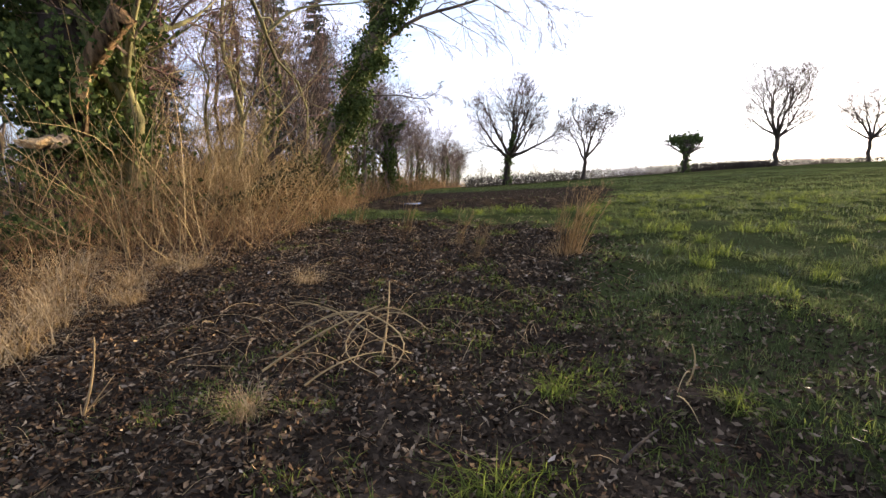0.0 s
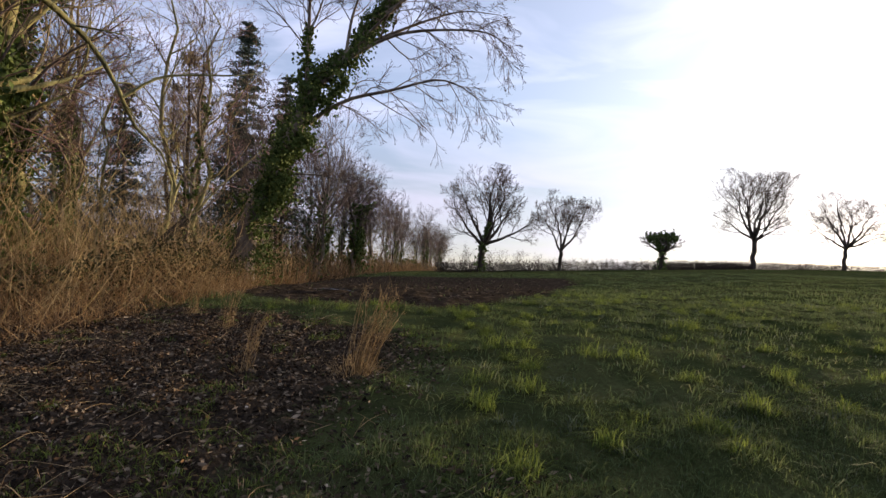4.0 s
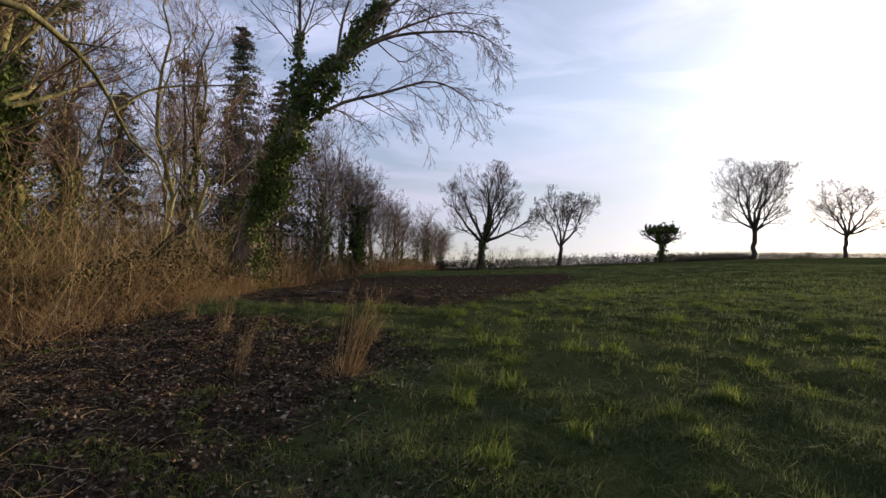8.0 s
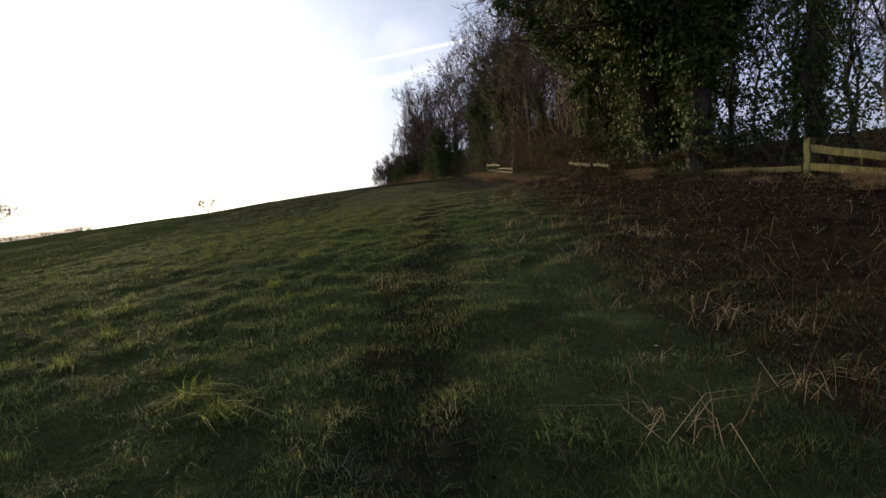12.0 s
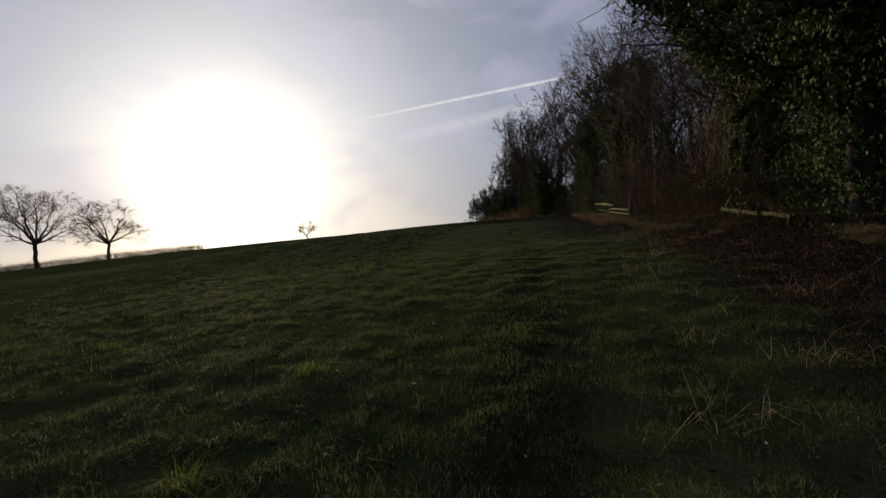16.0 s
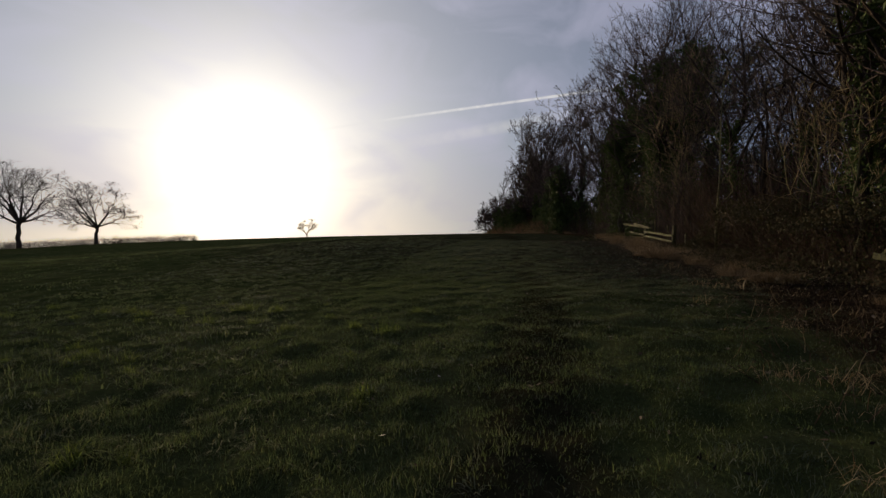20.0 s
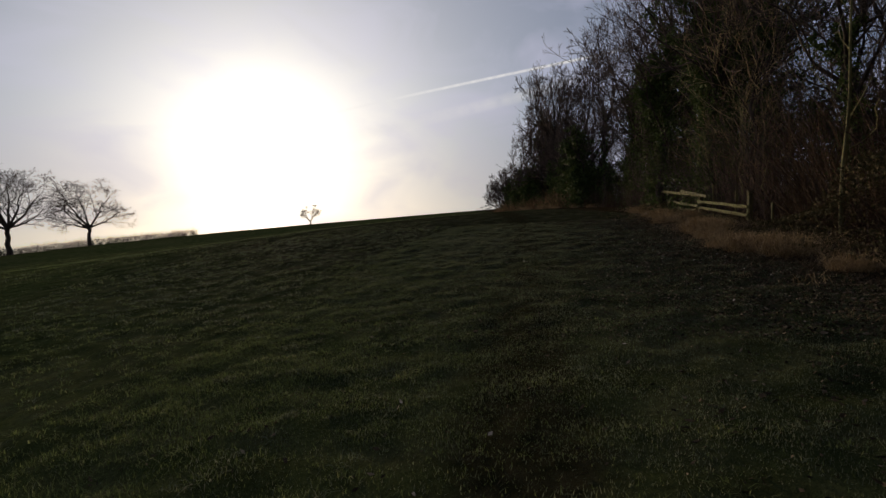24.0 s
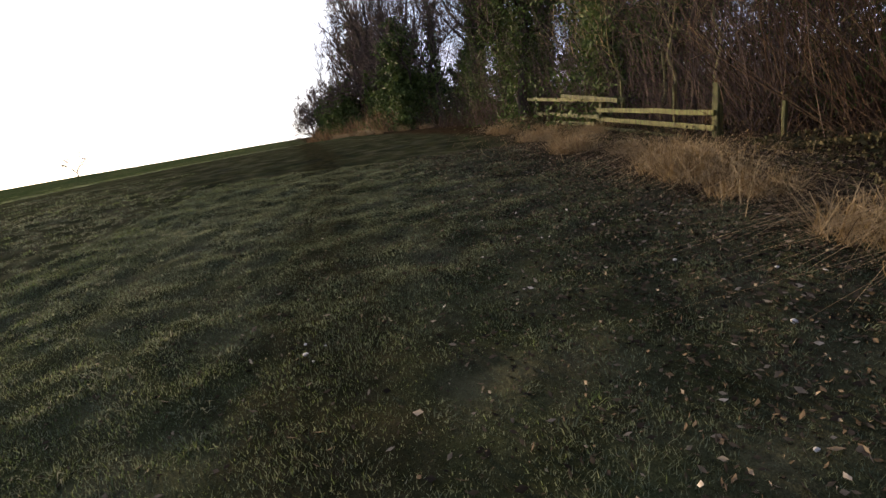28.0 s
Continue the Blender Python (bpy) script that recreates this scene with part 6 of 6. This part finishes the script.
tuft("dead_grass_tuft", PALE, 2, -1.05, 2.62, "yellowed dead grass on bare soil", "dead grass", "bleached grass tufts", 0.36, 140)

# pasture grass
TRACK = [(-1, -1), (0, 0), (2.3, 1.0), (6.4, 1.9), (15, 3.4), (24, 4.8), (32, 6.3), (46, 10.5)]


def dry_side(x, y, rng):
    """Which blades stand on the drier, browner shoulder of the hill."""
    share = np.clip((x - 16 - y * 0.5) / 14, 0, 1) * np.clip((40 - y) / 20, 0, 1) * (0.4 + 0.25 * np.clip((x - 26) / 5, 0, 1)) + 0.06
    return rng.uniform(0, 1, len(x)) < share + (lattice(x, y, 3.0, 41) - 0.5) * 0.5 + 0.75 * shaded(x, y)


def cropped(x):
    """The turf is bitten shorter the farther it climbs."""
    return 1 - 0.42 * np.clip((x - 20) / 7, 0, 1)


def turf(name, seed, n, box, far, h, w, label, thinned=1.0):
    """The close mat of fine short blades beside the track, each a single sliver."""
    rng = R(seed)
    x, y = rng.uniform(box[0], box[1], n), rng.uniform(box[2], box[3], n)
    wild = np.maximum(beyond(x, y, EDGE_RIGHT), -beyond(x, y, EDGE_LEFT))
    clump = lattice(x, y, 0.3, 31)
    keep = (np.abs(beyond(x, y, TRACK)) < far) & (wild < 0.3) & (rng.uniform(0, 1, n) < (0.65 + 0.5 * clump) * (1 - np.clip(soil_share(x, y) * 1.1 - 0.05, 0, 0.93)) * np.clip(1 - 0.45 * beyond(x, y, ROUGH), 0.12, 1) * (1 - 0.35 * thinned * worn_share(x, y)) * (1 - 0.8 * thinned * shaded(x, y)))
    x, y, clump = x[keep], y[keep], clump[keep]
    m = len(x)
    at = on_ground(x, y, -0.004)
    ang = lattice(x, y, 0.5, 22) * 12.6 + rng.normal(size=m) * 2.0
    tall, lie = h * (0.5 + clump) * rng.uniform(0.5, 1.2, m) * (1 - 0.4 * shaded(x, y)) * cropped(x), rng.uniform(0.2, 1.3, m)
    side = np.stack([-np.sin(ang), np.cos(ang), np.zeros(m)], 1) * w
    tip = at + np.stack([np.cos(ang) * tall * lie, np.sin(ang) * tall * lie, tall], 1)
    v = np.stack([at - side, at + side, tip], 1)
    dry = dry_side(x, y, rng)
    for pick, material, tone in ((~dry, GRASS, "green"), (dry, GRASS_DULL, "dull brownish")):
        k = int(pick.sum())
        tagged(new(name, to_mesh(name, v[pick].reshape(-1, 3), np.arange(3 * k).reshape(-1, 3), material)), tone + " " + label, "grass", kind="stuff")


def pasture(name, seed, n, box, near, far, h, w, label, thin_soil=1.0):
    """Short grass blades over the field, thicker and longer in tussocks, sparse on bare soil."""
    rng = R(seed)
    x, y = rng.uniform(box[0], box[1], n), rng.uniform(box[2], box[3], n)
    d = np.abs(beyond(x, y, TRACK))
    clump = lattice(x, y, 0.24 + 0.5 * (w > 0.01), 11) * 0.65 + lattice(x, y, 1.1, 12) * 0.35
    wild = np.maximum(beyond(x, y, EDGE_RIGHT), -beyond(x, y, EDGE_LEFT))
    soil, worn = soil_share(x, y), worn_share(x, y)
    keep = (d >= near) & (d < far) & (wild < 0.4) & (rng.uniform(0, 1, n) < np.clip((clump - 0.3) * 2.6, 0.12, 1) * (1 - np.clip(soil * 1.5 - 0.1, 0, 0.985)) * (1 - 0.5 * worn) * np.clip(1 - 0.45 * beyond(x, y, ROUGH), 0.15, 1) * (1 - 0.85 * shaded(x, y)))
    x, y, clump = x[keep], y[keep], clump[keep]
    tall = h * (0.35 + 1.7 * clump**2) * rng.uniform(0.6, 1.25, len(x)) * (1 - 0.4 * worn[keep]) * (1 - 0.5 * shaded(x, y)) * cropped(x)
    dry = dry_side(x, y, rng)
    for pick, material, tone in ((~dry, GRASS, "green"), (dry, GRASS_DULL, "dull brownish")):
        v, f = blades(rng, on_ground(x[pick], y[pick], -0.01), tall[pick], w * rng.uniform(0.7, 1.3, int(pick.sum())), 1.5, lattice(x[pick], y[pick], 0.55, 21) * 12.6)
        tagged(new(name, to_mesh(name, v, f, material)), tone + " " + label, "grass", kind="stuff")


def tussocks(name, seed, n, box, reach, label):
    """Low mops of arching grass, heaped close together over the field, a few dozen blades in each."""
    rng = R(seed)
    x, y = rng.uniform(box[0], box[1], n), rng.uniform(box[2], box[3], n)
    wild = np.maximum(beyond(x, y, ROUGH) + 0.6, -beyond(x, y, EDGE_LEFT))
    keep = (np.abs(beyond(x, y, TRACK)) < reach) & (wild < 0) & (soil_share(x, y) < 0.35) & (lattice(x, y, 1.5, 71) + 0.35 * rng.uniform(0, 1, n) > 0.42) & (rng.uniform(0, 1, n) > worn_share(x, y) + 0.8 * shaded(x, y))
    x, y = x[keep], y[keep]
    k, m = 22, len(x)
    size = rng.uniform(0.55, 1.25, m)
    a, d = rng.uniform(0, 2 * np.pi, (m, k)), rng.uniform(0, 1, (m, k)) ** 0.6 * 0.085 * size[:, None]
    bx, by = (x[:, None] + np.cos(a) * d).ravel(), (y[:, None] + np.sin(a) * d).ravel()
    lift = np.repeat(size, k) * (1 - (d / (0.085 * size[:, None])).ravel() ** 2) * 0.03
    at = on_ground(bx, by, -0.012) + np.stack([bx * 0, bx * 0, lift], 1)
    tall = rng.uniform(0.04, 0.095, m * k) * np.repeat(size * (1 - 0.5 * shaded(x, y)) * cropped(x), k)
    dry = np.repeat(dry_side(x, y, rng), k)
    for pick, material, tone in ((~dry, GRASS, "green"), (dry, GRASS_DULL, "dull brownish")):
        v, f = blades(rng, at[pick], tall[pick], rng.uniform(0.0024, 0.0042, int(pick.sum())), 2.2, a.ravel()[pick])
        tagged(new(name, to_mesh(name, v, f, material)), tone + " " + label, "grass", kind="stuff")


tussocks("grass_tussocks", 398, 16000, (-2, 42, -4, 20), 13.0, "low mop-headed grass tussocks heaped over the field")
turf("pasture_turf", 399, 520000, (25, 42, 1.5, 12), 4.6, 0.05, 0.0028, "short bitten turf on the shoulder of the hill", 0.3)
turf("pasture_turf", 400, 1300000, (-3, 41, -4, 12), 3.8, 0.05, 0.003, "close damp turf of fine winter grass")
pasture("pasture_grass", 401, 360000, (-4, 38, -4, 11), 0.0, 4.0, 0.058, 0.0024, "short damp winter grass beside the track")
pasture("pasture_grass", 402, 260000, (-4, 46, -6, 20), 4.0, 11.0, 0.085, 0.0052, "short tussocky winter grass across the field")
pasture("pasture_grass", 403, 330000, (-4, 82, -2, 66), 11.0, 52.0, 0.11, 0.011, "tussocky winter grass far up the field")


def litter(name, seed, n, box, size, share, label, material=None):
    rng = R(seed)
    x, y = rng.uniform(box[0], box[1], n), rng.uniform(box[2], box[3], n)
    keep = rng.uniform(0, 1, n) < share(x, y)
    x, y = x[keep], y[keep]
    v, f = leaves(rng, on_ground(x, y, 0.012) + rng.normal(size=(len(x), 3)) * (0, 0, 0.006), size * rng.uniform(0.5, 1.15, len(x)), 0.55)
    tagged(new(name, to_mesh(name, v, f, material or LITTER)), label, "fallen leaves", kind="stuff")


litter("leaf_litter", 501, 140000, (-4.5, 4.5, -1.0, 10.5), 0.025, lambda x, y: np.clip(soil_share(x, y) * 1.7, 0, 0.95), "dark rotting leaves strewn over bare soil")
litter("leaf_litter", 502, 130000, (5, 42, -5, 8), 0.026, lambda x, y: np.clip(1.0 + beyond(x, y, EDGE_RIGHT) * 0.2, 0.06, 1) * (beyond(x, y, EDGE_RIGHT) < 1.5), "brown fallen leaves along the dark wood edge")
litter("leaf_litter", 509, 90000, (-4.5, 1.5, 0.2, 10.0), 0.021, lambda x, y: soil_share(x, y) * np.clip(0.85 - 0.25 * (x + 2.0), 0.15, 0.9), "rust-brown leaves strewn along the foot of the brambles", LITTER_RED)


def sprigs(seed, n, box, label):
    """Thin new grass and weed coming through the bare soil in small sprigs."""
    rng = R(seed)
    x, y = rng.uniform(box[0], box[1], n), rng.uniform(box[2], box[3], n)
    keep = (lattice(x, y, 0.22, 61) + 0.5 * lattice(x, y, 1.1, 62) > 1.06 - 0.05 * (x + 1)) & (soil_share(x, y) > 0.2)
    x, y = x[keep], y[keep]
    v, f = blades(rng, on_ground(x, y, -0.005), rng.uniform(0.02, 0.075, len(x)), rng.uniform(0.0015, 0.0035, len(x)), 1.5)
    tagged(new("grass_sprigs", to_mesh("grass_sprigs", v, f, GRASS_LUSH)), label, "grass", kind="stuff")


sprigs(507, 90000, (-2.5, 4.5, 0.2, 9.5), "thin new green sprigs among the dead leaves")
litter("leaf_litter", 508, 170000, (27.5, 42, 2.0, 9.0), 0.021, lambda x, y: np.clip(0.9 + beyond(x, y, EDGE_RIGHT) * 0.17, 0.05, 0.9), "brown and grey fallen leaves over the thin grass by the wood")
litter("leaf_litter", 503, 9000, (-4.0, 14, 8, 44), 0.05, lambda x, y: soil_share(x, y) * 0.6, "dark leaves over the muddy patch")
thicket("ground_twigs", 504, (R(505).uniform(-3.5, 1.8, 1700), R(506).uniform(0.3, 9.5, 1700)), 0.03, 0.10, 0.0028, STRAW, "thin dead stalks and twigs over the bare soil", "twigs", 4.0, 0.8, rise=False)

leaf_one = to_mesh("fallen_leaf", *leaves(R(510), np.zeros((1, 3)), np.array([0.034]), 0.85), PALE_LEAF)
rng = R(511)
for k in range(215):
    if k < 55:
        x, y = rng.uniform(-2.4, 2.0), rng.uniform(1.2, 6.5)
    elif k < 120:
        s = rng.uniform(8, 36)
        x, y = s, 0.14 * s + 1.2 + rng.uniform(-3.0, 2.0)
    else:
        x = rng.uniform(29, 40)
        y = 0.14 * x + rng.uniform(-2.4, 1.4)
    if beyond(np.array([x]), np.array([y]), EDGE_RIGHT)[0] > 0.3:
        continue
    o = new("fallen_leaf", leaf_one)
    o.matrix_basis = pose(x, y, float(gz(x, y) + relief(x, y)) + 0.03, rng.uniform(-15, 15), rng.uniform(-15, 15), rng.uniform(0, 360)) @ Matrix.Scale(rng.uniform(0.6, 1.15), 4)
    tagged(o, "single pale tan fallen leaf", "leaf", "pale fallen leaves")


def stone_mesh(seed):
    rng = R(seed)
    bm = bmesh.new()
    bmesh.ops.create_icosphere(bm, subdivisions=1, radius=0.05)
    for v in bm.verts:
        v.co *= rng.uniform(0.75, 1.2)
        v.co.z *= 0.6
    me = bpy.data.meshes.new("flint_stone")
    bm.to_mesh(me)
    bm.free()
    me.materials.append(STONE)
    return me


STONES = [stone_mesh(k) for k in range(3)]
for k, (x, y, sc) in enumerate([(33.2, 7.2, 0.9), (33.35, 7.25, 0.6), (33.1, 7.12, 0.5), (33.3, 7.1, 0.4), (32.82, 4.5, 1.0), (34.0, 4.7, 0.8), (33.6, 4.2, 0.7), (31.9, 4.9, 0.6), (34.8, 4.4, 0.7), (32.2, 4.0, 0.8), (33.0, 3.6, 0.6)]):
    o = new("flint_stone", STONES[k % 3])
    o.matrix_basis = pose(x, y, float(gz(x, y) + relief(x, y)) + 0.012, 0, 0, k * 47) @ Matrix.Scale(sc * 0.45, 4)
    tagged(o, "small pale flint stone lying in the grass", "stone", "flints in the grass")
